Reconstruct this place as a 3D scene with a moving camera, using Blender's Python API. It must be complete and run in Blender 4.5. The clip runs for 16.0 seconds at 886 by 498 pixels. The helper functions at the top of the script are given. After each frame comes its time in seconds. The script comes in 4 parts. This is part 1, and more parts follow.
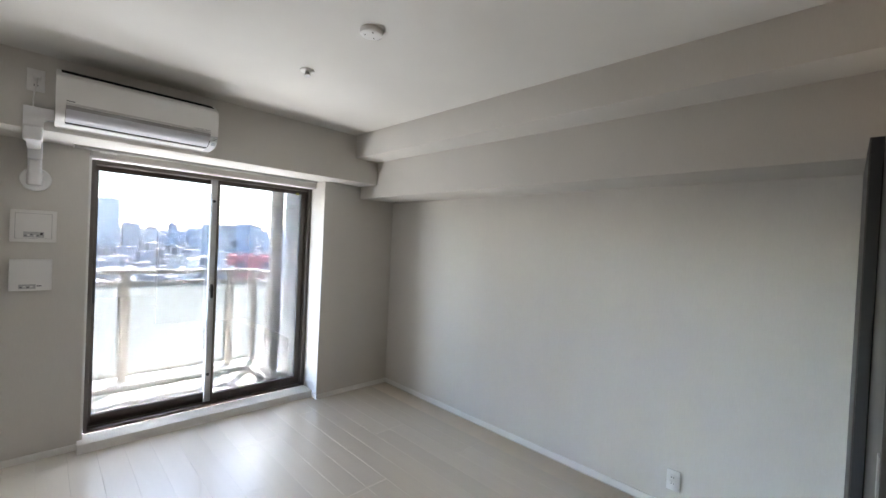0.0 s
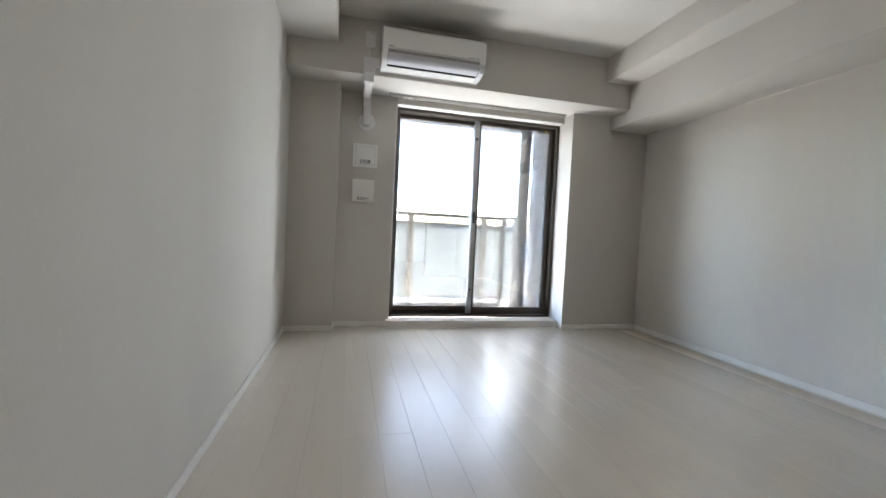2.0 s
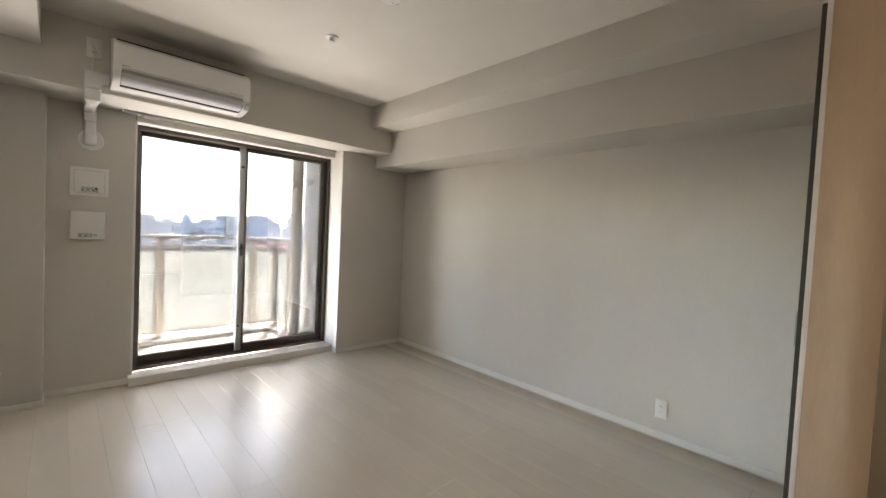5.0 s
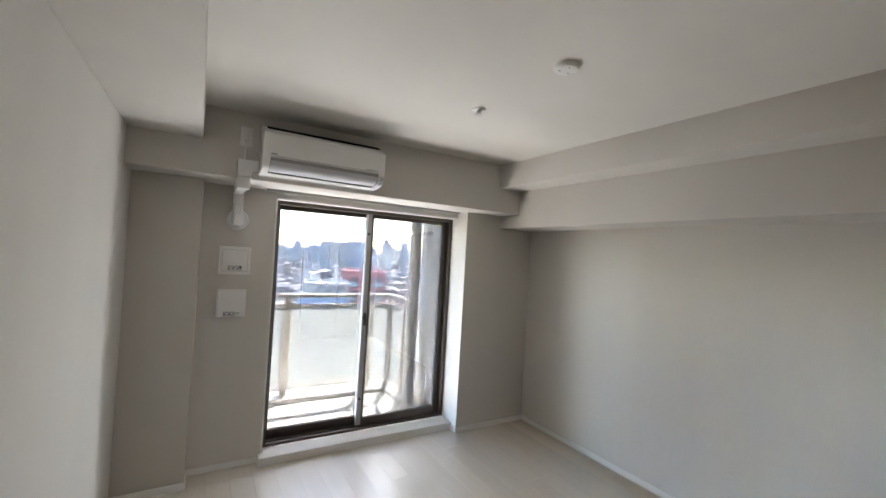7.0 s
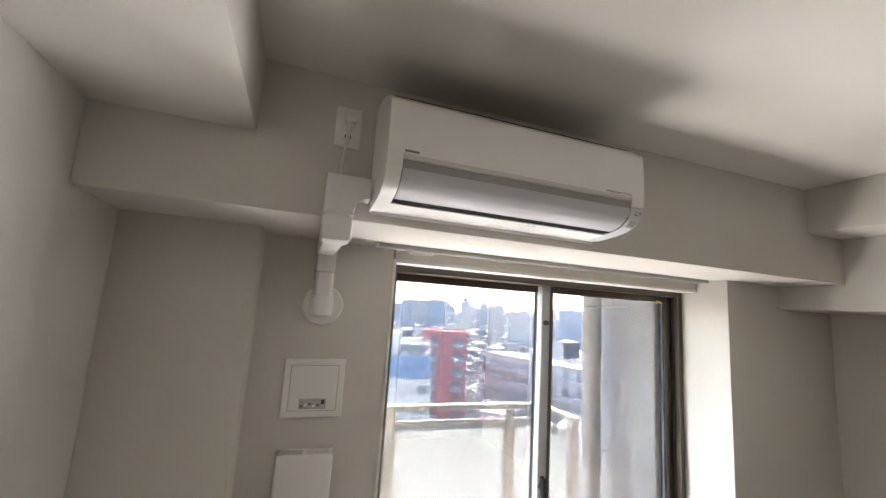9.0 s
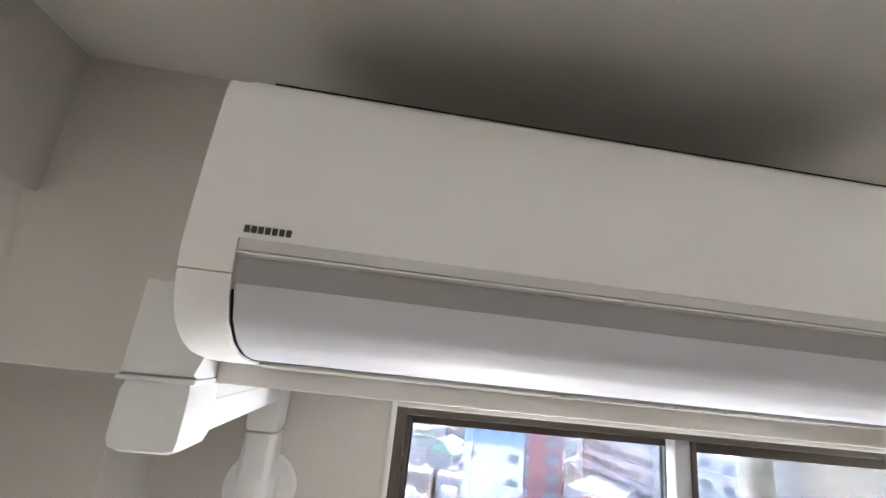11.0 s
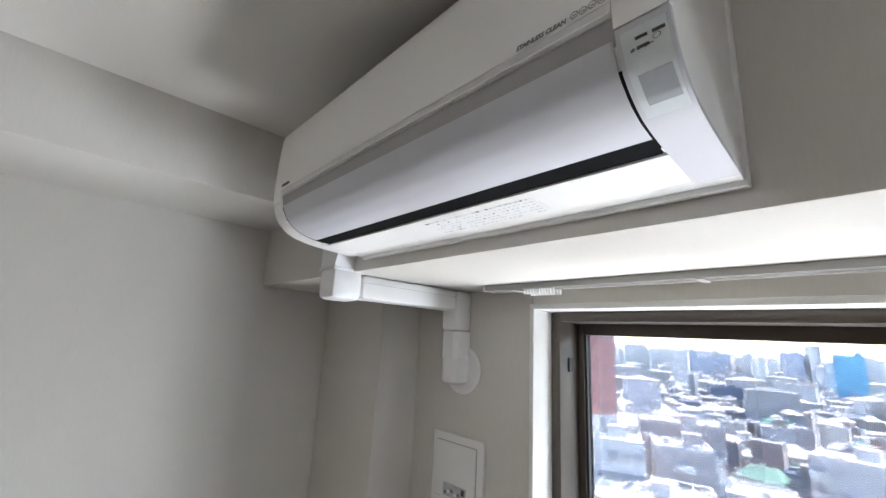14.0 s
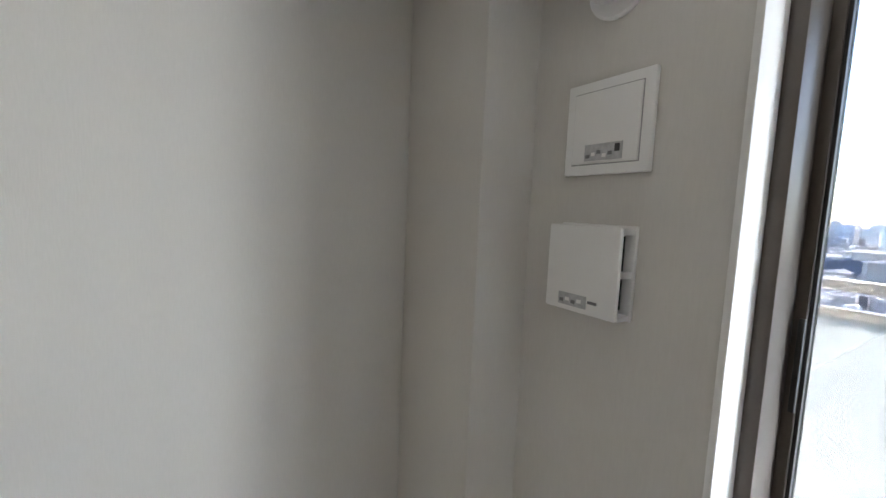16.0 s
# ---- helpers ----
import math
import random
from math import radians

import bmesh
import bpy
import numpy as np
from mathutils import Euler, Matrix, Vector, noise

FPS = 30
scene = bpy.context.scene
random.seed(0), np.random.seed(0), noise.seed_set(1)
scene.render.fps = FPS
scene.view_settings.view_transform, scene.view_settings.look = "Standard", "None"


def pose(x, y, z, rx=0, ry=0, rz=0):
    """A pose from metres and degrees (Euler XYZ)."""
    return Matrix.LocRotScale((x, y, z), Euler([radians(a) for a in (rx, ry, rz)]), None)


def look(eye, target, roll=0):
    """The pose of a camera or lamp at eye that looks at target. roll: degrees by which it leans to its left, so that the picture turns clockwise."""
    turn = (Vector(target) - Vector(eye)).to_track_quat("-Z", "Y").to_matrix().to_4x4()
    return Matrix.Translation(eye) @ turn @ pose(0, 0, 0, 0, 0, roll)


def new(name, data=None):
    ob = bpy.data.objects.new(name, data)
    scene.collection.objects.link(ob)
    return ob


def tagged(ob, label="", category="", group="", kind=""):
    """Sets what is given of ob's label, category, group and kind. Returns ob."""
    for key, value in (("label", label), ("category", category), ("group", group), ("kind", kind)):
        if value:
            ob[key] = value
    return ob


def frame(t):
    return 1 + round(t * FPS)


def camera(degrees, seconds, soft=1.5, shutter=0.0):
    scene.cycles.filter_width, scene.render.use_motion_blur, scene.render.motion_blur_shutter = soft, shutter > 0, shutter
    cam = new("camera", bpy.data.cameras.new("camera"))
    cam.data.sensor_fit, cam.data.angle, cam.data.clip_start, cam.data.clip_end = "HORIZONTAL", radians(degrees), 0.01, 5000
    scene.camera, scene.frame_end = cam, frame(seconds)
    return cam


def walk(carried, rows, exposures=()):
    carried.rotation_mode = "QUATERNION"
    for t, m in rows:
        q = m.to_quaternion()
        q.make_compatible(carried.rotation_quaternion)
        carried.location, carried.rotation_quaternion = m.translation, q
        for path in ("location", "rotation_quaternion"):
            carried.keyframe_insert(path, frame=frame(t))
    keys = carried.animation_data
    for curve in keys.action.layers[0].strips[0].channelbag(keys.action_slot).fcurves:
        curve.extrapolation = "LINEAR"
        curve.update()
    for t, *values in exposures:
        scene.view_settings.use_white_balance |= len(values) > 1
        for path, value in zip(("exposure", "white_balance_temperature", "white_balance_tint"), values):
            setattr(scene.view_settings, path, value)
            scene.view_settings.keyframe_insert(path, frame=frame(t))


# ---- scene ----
cam = camera(95.4, 16.0)
PATH = [
    (0, (0.653, -3.513, 1.539), (2.066, -2.097, 1.512), 2.7),
    (0.5, (0.572, -3.507, 1.618), (1.621, -1.805, 1.548), 3.0),
    (1, (0.548, -3.529, 1.511), (1.246, -1.656, 1.448), 2.8),
    (1.5, (0.524, -3.498, 1.202), (1.017, -1.561, 1.123), 2.8),
    (2, (0.508, -3.514, 0.872), (0.963, -1.568, 0.795), 2.8),
    (2.5, (0.499, -3.578, 0.735), (1.195, -1.704, 0.671), 2.8),
    (3, (0.526, -3.639, 0.688), (1.596, -1.951, 0.627), 2.8),
    (3.5, (0.521, -3.666, 0.707), (1.849, -2.172, 0.635), 2.7),
    (3.7, (0.503, -3.668, 0.729), (1.892, -2.231, 0.652), 2.7),
    (5.8, (0.437, -3.732, 1.539), (1.777, -2.248, 1.488), 3.1),
    (6, (0.422, -3.72, 1.554), (1.725, -2.204, 1.513), 3.1),
    (6.5, (0.45, -3.53, 1.613), (1.619, -1.908, 1.597), 3.4),
    (7, (0.402, -3.161, 1.652), (1.429, -1.445, 1.684), 3.3),
    (7.5, (0.427, -2.744, 1.705), (1.318, -0.955, 1.797), 3.3),
    (8, (0.458, -2.322, 1.776), (1.237, -0.486, 1.93), 3.5),
    (8.5, (0.516, -1.877, 1.788), (1.214, -0.017, 2.019), 3.5),
    (9, (0.527, -1.427, 1.84), (1.18, 0.441, 2.134), 3.7),
    (9.5, (0.616, -1.065, 1.99), (1.248, 0.799, 2.344), 3.9),
    (10, (0.672, -0.865, 2.114), (1.274, 0.995, 2.536), 3.8),
    (10.2, (0.684, -0.822, 2.135), (1.263, 1.036, 2.594), 4.3),
    (12.3, (1.294, -0.841, 2.128), (0.482, 0.916, 2.631), 4.1),
    (12.5, (1.349, -0.819, 2.126), (0.433, 0.896, 2.594), 3.2),
    (12.7, (1.411, -0.796, 2.114), (0.385, 0.856, 2.582), 3.3),
    (13, (1.48, -0.795, 2.1), (0.333, 0.78, 2.55), 2.9),
    (13.5, (1.548, -0.826, 2.086), (0.233, 0.611, 2.539), 3.0),
    (14, (1.553, -0.806, 1.917), (0.117, 0.516, 2.354), 3.2),
    (14.5, (1.496, -0.759, 1.718), (-0.007, 0.491, 2.141), 3.1),
    (15, (1.436, -0.729, 1.598), (-0.165, 0.442, 1.85), 2.7),
    (15.5, (1.357, -0.699, 1.453), (-0.295, 0.425, 1.537), 2.7),
    (16, (1.189, -0.61, 1.333), (-0.489, 0.462, 1.14), 2.4),
]

EXPOSURES = [(0, 7.39, 6650, 11), (1.5, 7.31, 6600, 9), (2.5, 7.14, 7000, 12), (3.5, 7.01, 8100, 14), (5.8, 7.29, 7700, 13), (6.5, 7.17, 7050, 12), (7, 7.14, 7000, 12), (8, 7.1, 7150, 12),
             (9, 7.28, 7350, 14), (9.5, 7.40, 7250, 14), (10, 7.84, 7150, 14), (12.5, 7.96, 6450, 11), (13.5, 7.76, 6450, 11), (14.5, 7.01, 6450, 10), (15.5, 6.99, 6550, 9), (16, 7.29, 6600, 10)]
walk(cam, [(t, look(eye, target, roll)) for t, eye, target, roll in PATH], EXPOSURES)

# ---- world and light ----
SUN_EL, SUN_AZ = radians(59), radians(37)   # azimuth from +y towards +x
world = bpy.data.worlds.new("sky")
scene.world = world
world.use_nodes = True
wn, wl = world.node_tree.nodes, world.node_tree.links
sky = wn.new("ShaderNodeTexSky")
sky.sky_type, sky.sun_disc = "NISHITA", False
sky.sun_elevation, sky.sun_rotation = SUN_EL, SUN_AZ
sky.air_density, sky.dust_density, sky.ozone_density = 1.0, 1.0, 1.0
wl.new(sky.outputs[0], wn["Background"].inputs[0])
wn["Background"].inputs[1].default_value = 0.15
sun = new("sun", bpy.data.lights.new("sun", "SUN"))
sun.data.energy, sun.data.angle, sun.data.color = 2.6, radians(0.5), (1.0, 0.95, 0.88)
sun_from = Vector((math.sin(SUN_AZ) * math.cos(SUN_EL), math.cos(SUN_AZ) * math.cos(SUN_EL), math.sin(SUN_EL)))
sun.matrix_world = look(sun_from * 50, (0, 0, 0))

# added area lamp, standing in for daylight thrown up by the sunlit balcony floor
bounce = new("balcony_bounce_fill", bpy.data.lights.new("balcony_bounce_fill", "AREA"))
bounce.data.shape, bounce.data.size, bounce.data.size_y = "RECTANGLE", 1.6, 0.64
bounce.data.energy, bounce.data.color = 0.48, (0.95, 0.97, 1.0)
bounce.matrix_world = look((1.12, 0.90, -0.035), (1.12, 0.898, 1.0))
# added unseen lamp for daylight the frosted railing panels scatter towards the window
glow = new("railing_glow_fill", bpy.data.lights.new("railing_glow_fill", "AREA"))
glow.data.shape, glow.data.size, glow.data.size_y = "RECTANGLE", 1.6, 0.60
glow.data.energy, glow.data.color = 0.50, (0.88, 0.94, 1.0)
glow.matrix_world = look((1.75, 1.95, 0.42), (0.25, -0.71, 0.55))
# added unseen lamp behind the return panel: light off it and the tiled wall
side_glow = new("return_glow_fill", bpy.data.lights.new("return_glow_fill", "AREA"))
side_glow.data.shape, side_glow.data.size, side_glow.data.size_y = "RECTANGLE", 0.44, 0.78
side_glow.data.energy, side_glow.data.color = 0.42, (0.86, 0.93, 1.0)
side_glow.matrix_world = look((2.60, 1.32, 0.48), (0.0, -0.80, 0.9))
# warm ceiling lamp of the room behind, which lights the doorway
lamp = new("back_room_light", bpy.data.lights.new("back_room_light", "AREA"))
lamp.data.shape, lamp.data.size = "DISK", 1.0
lamp.data.energy, lamp.data.color = 0.07, (1.0, 0.80, 0.60)
lamp.matrix_world = look((1.2, -5.3, 2.40), (1.2, -5.3, 0))


# ---- materials ----
def material(name, colour, rough=0.6, metal=0.0, vary=0.06, scale=4.0, grain=120.0, bump=0.05, stretch=(1, 1, 1), spec=0.5, per_object=0.0, depth=0.002):
    """A painted or natural surface: large stains and fine grain in colour and relief."""
    m = bpy.data.materials.new(name)
    m.use_nodes = True
    n, l = m.node_tree.nodes, m.node_tree.links
    b = n["Principled BSDF"]
    b.inputs["Metallic"].default_value = metal
    b.inputs["Specular IOR Level"].default_value = spec
    co = n.new("ShaderNodeTexCoord")
    mp = n.new("ShaderNodeMapping")
    mp.inputs["Scale"].default_value = stretch
    l.new(co.outputs["Object"], mp.inputs["Vector"])
    big, fine = n.new("ShaderNodeTexNoise"), n.new("ShaderNodeTexNoise")
    big.inputs["Scale"].default_value, big.inputs["Detail"].default_value = scale, 3
    fine.inputs["Scale"].default_value, fine.inputs["Detail"].default_value = grain, 2
    l.new(mp.outputs[0], big.inputs["Vector"])
    l.new(mp.outputs[0], fine.inputs["Vector"])
    add = n.new("ShaderNodeMath")
    add.operation = "MULTIPLY_ADD"
    add.inputs[1].default_value = 0.45
    l.new(fine.outputs[0], add.inputs[0])
    l.new(big.outputs[0], add.inputs[2])
    rng = n.new("ShaderNodeMapRange")
    rng.inputs["From Min"].default_value, rng.inputs["From Max"].default_value = 0.45, 1.0
    rng.inputs["To Min"].default_value, rng.inputs["To Max"].default_value = 1 - vary, 1 + vary
    l.new(add.outputs[0], rng.inputs["Value"])
    hsv = n.new("ShaderNodeHueSaturation")
    hsv.inputs["Color"].default_value = (*colour, 1)
    value = rng.outputs[0]
    if per_object:
        info, r2, mul = n.new("ShaderNodeObjectInfo"), n.new("ShaderNodeMapRange"), n.new("ShaderNodeMath")
        r2.inputs["To Min"].default_value, r2.inputs["To Max"].default_value = 1 - per_object, 1 + per_object
        l.new(info.outputs["Random"], r2.inputs["Value"])
        mul.operation = "MULTIPLY"
        l.new(r2.outputs[0], mul.inputs[0])
        l.new(value, mul.inputs[1])
        value = mul.outputs[0]
    l.new(value, hsv.inputs["Value"])
    l.new(hsv.outputs[0], b.inputs["Base Color"])
    rr = n.new("ShaderNodeMapRange")
    rr.inputs["To Min"].default_value, rr.inputs["To Max"].default_value = rough * 0.85, min(1, rough * 1.15)
    l.new(big.outputs[0], rr.inputs["Value"])
    l.new(rr.outputs[0], b.inputs["Roughness"])
    if bump:
        bp = n.new("ShaderNodeBump")
        bp.inputs["Strength"].default_value, bp.inputs["Distance"].default_value = bump, depth
        l.new(fine.outputs[0], bp.inputs["Height"])
        l.new(bp.outputs[0], b.inputs["Normal"])
    return m


def ramp_material(name, colours, rough=0.8, island=False, windows=0.0):
    """A colour out of a few for each object (or loose piece), with streaks; windows: storey height of a window pattern."""
    m = bpy.data.materials.new(name)
    m.use_nodes = True
    n, l = m.node_tree.nodes, m.node_tree.links
    b = n["Principled BSDF"]
    b.inputs["Roughness"].default_value = rough
    src = n.new("ShaderNodeNewGeometry") if island else n.new("ShaderNodeObjectInfo")
    rp = n.new("ShaderNodeValToRGB")
    rp.color_ramp.interpolation = "CONSTANT"
    els = rp.color_ramp.elements
    while len(els) < len(colours):
        els.new(0.5)
    for i, c in enumerate(colours):
        els[i].position, els[i].color = i / len(colours), (*c, 1)
    l.new(src.outputs["Random Per Island" if island else "Random"], rp.inputs[0])
    co, nz = n.new("ShaderNodeTexCoord"), n.new("ShaderNodeTexNoise")
    nz.inputs["Scale"].default_value, nz.inputs["Detail"].default_value = 0.6, 4
    l.new(co.outputs["Object"], nz.inputs["Vector"])
    rng = n.new("ShaderNodeMapRange")
    rng.inputs["To Min"].default_value, rng.inputs["To Max"].default_value = 0.8, 1.12
    l.new(nz.outputs[0], rng.inputs["Value"])
    hsv = n.new("ShaderNodeHueSaturation")
    l.new(rng.outputs[0], hsv.inputs["Value"])
    l.new(rp.outputs[0], hsv.inputs["Color"])
    out = hsv.outputs[0]
    if windows:
        # bands of glass between floors, broken by piers
        sep, geo = n.new("ShaderNodeSeparateXYZ"), n.new("ShaderNodeSeparateXYZ")
        g = n.new("ShaderNodeNewGeometry")
        l.new(co.outputs["Object"], sep.inputs[0])
        l.new(g.outputs["True Normal"], geo.inputs[0])

        def band(sock, period, share):
            d, f, c = n.new("ShaderNodeMath"), n.new("ShaderNodeMath"), n.new("ShaderNodeMath")
            d.operation, f.operation, c.operation = "DIVIDE", "FRACT", "LESS_THAN"
            d.inputs[1].default_value, c.inputs[1].default_value = period, share
            l.new(sock, d.inputs[0]); l.new(d.outputs[0], f.inputs[0]); l.new(f.outputs[0], c.inputs[0])
            return c.outputs[0]

        def mul(a, c):
            k = n.new("ShaderNodeMath")
            k.operation = "MULTIPLY"
            l.new(a, k.inputs[0]); l.new(c, k.inputs[1])
            return k.outputs[0]
        xy = n.new("ShaderNodeMath")
        l.new(sep.outputs[0], xy.inputs[0]); l.new(sep.outputs[1], xy.inputs[1])
        flat, absz = n.new("ShaderNodeMath"), n.new("ShaderNodeMath")
        absz.operation, flat.operation = "ABSOLUTE", "LESS_THAN"
        flat.inputs[1].default_value = 0.5
        l.new(geo.outputs[2], absz.inputs[0]); l.new(absz.outputs[0], flat.inputs[0])
        mask = mul(mul(band(sep.outputs[2], windows, 0.5), band(xy.outputs[0], 3.4, 0.6)), flat.outputs[0])
        mix = n.new("ShaderNodeMix")
        mix.data_type = "RGBA"
        mix.inputs["B"].default_value = (0.26, 0.31, 0.38, 1)
        l.new(mask, mix.inputs["Factor"]); l.new(out, mix.inputs["A"])
        out = mix.outputs["Result"]
    l.new(out, b.inputs["Base Color"])
    return m


def glass(name, tint, frost=0.0, body=0.0):
    """Window glass: a tinted see-through sheet with a faint mirror; frost mixes in a translucent milky layer."""
    m = bpy.data.materials.new(name)
    m.use_nodes = True
    n, l = m.node_tree.nodes, m.node_tree.links
    n.remove(n["Principled BSDF"])
    tr, gl, mix = n.new("ShaderNodeBsdfTransparent"), n.new("ShaderNodeBsdfGlossy"), n.new("ShaderNodeMixShader")
    tr.inputs[0].default_value = (*tint, 1)
    gl.inputs["Roughness"].default_value = 0.02 + 0.3 * frost
    base = tr.outputs[0]
    if body:
        tl, df, m2, m3 = n.new("ShaderNodeBsdfTranslucent"), n.new("ShaderNodeBsdfDiffuse"), n.new("ShaderNodeMixShader"), n.new("ShaderNodeMixShader")
        tl.inputs[0].default_value = df.inputs[0].default_value = (*tint, 1)
        m2.inputs[0].default_value, m3.inputs[0].default_value = 0.30, body
        l.new(tl.outputs[0], m2.inputs[1]); l.new(df.outputs[0], m2.inputs[2])
        l.new(tr.outputs[0], m3.inputs[1]); l.new(m2.outputs[0], m3.inputs[2])
        base = m3.outputs[0]
    mix.inputs[0].default_value = 0.05
    l.new(base, mix.inputs[1]); l.new(gl.outputs[0], mix.inputs[2])
    l.new(mix.outputs[0], n["Material Output"].inputs[0])
    return m


def wallpaper(name, colour):
    """Vinyl wallpaper with a fine woven relief, upright threads stronger than the cross threads."""
    m = material(name, colour, 0.85, vary=0.05, scale=1.6, grain=260, bump=0.22, stretch=(1, 1, 0.12), spec=0.25, depth=0.0012)
    return m


def plank_material():
    m = material("whitewashed_maple", (0.74, 0.69, 0.615), 0.25, vary=0.035, scale=3.0, grain=46, bump=0.012, stretch=(3.2, 0.28, 1), per_object=0.03, spec=0.7, depth=0.001)
    b = m.node_tree.nodes["Principled BSDF"]
    b.inputs["Coat Weight"].default_value, b.inputs["Coat Roughness"].default_value = 0.85, 0.27
    return m


M_WALL = wallpaper("greige_wallpaper", (0.61, 0.585, 0.548))
M_CEIL = wallpaper("ceiling_paper", (0.68, 0.658, 0.622))
M_WHITE = material("white_trim", (0.74, 0.73, 0.71), 0.45, vary=0.04, grain=60, bump=0.02)
M_FLOOR = plank_material()
M_JOINT = material("floor_joint", (0.60, 0.54, 0.46), 0.6)
M_PLASTIC = material("white_plastic", (0.79, 0.78, 0.765), 0.34, vary=0.02, scale=7, grain=300, bump=0.015)
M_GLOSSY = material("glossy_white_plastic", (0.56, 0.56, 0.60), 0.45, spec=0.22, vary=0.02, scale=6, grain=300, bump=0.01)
M_DUCT = material("duct_plastic", (0.80, 0.795, 0.80), 0.30, vary=0.03, scale=9, grain=200, bump=0.02)
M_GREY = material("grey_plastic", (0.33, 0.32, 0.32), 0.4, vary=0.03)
M_SILVER = material("silver_trim", (0.60, 0.59, 0.58), 0.45, metal=0.1, vary=0.03)
M_TRACK = material("grey_white_track", (0.36, 0.35, 0.335), 0.4, vary=0.05, stretch=(0.1, 1, 1))
# black puts the shade inside gaps, slots and holes into colour
M_BLACK = material("black_gap_shade", (0.010, 0.010, 0.011), 0.9, vary=0.05, spec=0.05)
M_INK = material("dark_print", (0.05, 0.05, 0.055), 0.6, vary=0.05)
M_PALE_INK = material("grey_print", (0.17, 0.17, 0.18), 0.6, vary=0.08)
M_FAINT = material("faint_print", (0.56, 0.56, 0.57), 0.6, vary=0.1)
M_MARK = material("product_mark", (0.36, 0.36, 0.37), 0.6, vary=0.2, scale=300)
M_LABEL = material("silver_label", (0.45, 0.45, 0.46), 0.35, metal=0.3, vary=0.15, scale=60)
M_BRONZE = material("bronze_aluminium", (0.085, 0.070, 0.060), 0.36, metal=0.35, vary=0.08, grain=200, bump=0.02)
# meeting stile, plain pale grey against the bronze frame
M_STILE = material("pale_grey_stile", (0.47, 0.475, 0.49), 0.34, metal=0.0, vary=0.05, stretch=(1, 1, 0.1))
M_RUBBER = material("black_gasket", (0.02, 0.02, 0.022), 0.55)
M_DOOR = material("dark_door_panel", (0.045, 0.042, 0.040), 0.42, vary=0.12, stretch=(1, 1, 0.1))
# beige with the warm light of the room behind mixed into it
M_JAMB = material("warm_lit_beige_panel", (0.60, 0.46, 0.34), 0.55, vary=0.08, stretch=(1, 1, 0.15))
M_RAIL = material("champagne_aluminium", (0.68, 0.64, 0.585), 0.42, metal=0.0, vary=0.05)
M_CONCRETE = material("balcony_sheet", (0.68, 0.67, 0.65), 0.8, vary=0.10, scale=2.2, grain=90, bump=0.25)
M_UPSTAND = material("grey_upstand", (0.56, 0.57, 0.58), 0.85, vary=0.10, grain=70, bump=0.2)
M_SOFFIT = material("painted_soffit", (0.80, 0.80, 0.79), 0.85, vary=0.05)
M_TILE = material("pale_glazed_tile", (0.82, 0.835, 0.85), 0.36, vary=0.03, scale=9, per_object=0.03, bump=0.05)
M_GROUT = material("grey_grout", (0.15, 0.15, 0.155), 0.9, vary=0.1)
M_PIPE = material("white_vinyl_pipe", (0.80, 0.79, 0.77), 0.42, vary=0.05)
# tint far darker than real glass, to hold the outside's brightness to the room's
M_GLASS = glass("dimmed_window_glass", (0.164, 0.165, 0.166))
M_FROST = glass("frosted_glass", (0.47, 0.50, 0.51), 1.0, 0.99)


# ---- building blocks ----
def finish(bm, angle=32):
    bmesh.ops.recalc_face_normals(bm, faces=bm.faces)
    lim = radians(angle)
    for f in bm.faces:
        f.smooth = True
    for e in bm.edges:
        e.smooth = len(e.link_faces) == 2 and e.calc_face_angle(0) < lim


def part(name, bm, material_, parent=None, label="", **tags):
    """Links a bmesh as one mesh object, under a thing or a part when parent is given."""
    finish(bm)
    me = bpy.data.meshes.new(name)
    bm.to_mesh(me)
    bm.free()
    me.materials.append(material_)
    ob = new(name, me)
    if parent is not None:
        ob.parent = parent
        ob.matrix_parent_inverse = parent.matrix_world.inverted() if parent.type != "EMPTY" else Matrix.Translation(-parent.location)
    if label or tags:
        tagged(ob, label, **tags)
    return ob


def shared(name, me, parent, at, turn=0.0):
    ob = new(name, me)
    ob.parent = parent
    ob.matrix_basis = Matrix.Translation(at) @ Matrix.Rotation(turn, 4, "Z")
    return ob


def mesh_of(name, bm, material_):
    finish(bm)
    me = bpy.data.meshes.new(name)
    bm.to_mesh(me)
    bm.free()
    me.materials.append(material_)
    return me


def thing(name, at, label, category, group=""):
    ob = new(name)
    ob.empty_display_size = 0.05
    ob.location = at
    return tagged(ob, label, category, group)


def box(x0, x1, y0, y1, z0, z1, bevel=0.0, bm=None, seg=2):
    made = bm or bmesh.new()
    out = bmesh.ops.create_cube(made, size=1, matrix=Matrix.Translation(((x0 + x1) / 2, (y0 + y1) / 2, (z0 + z1) / 2)) @ Matrix.Diagonal((x1 - x0, y1 - y0, z1 - z0, 1)))
    if bevel:
        es = {e for v in out["verts"] for e in v.link_edges}
        bmesh.ops.bevel(made, geom=list(es), offset=bevel, segments=seg, profile=0.5, affect="EDGES", clamp_overlap=True)
    return made


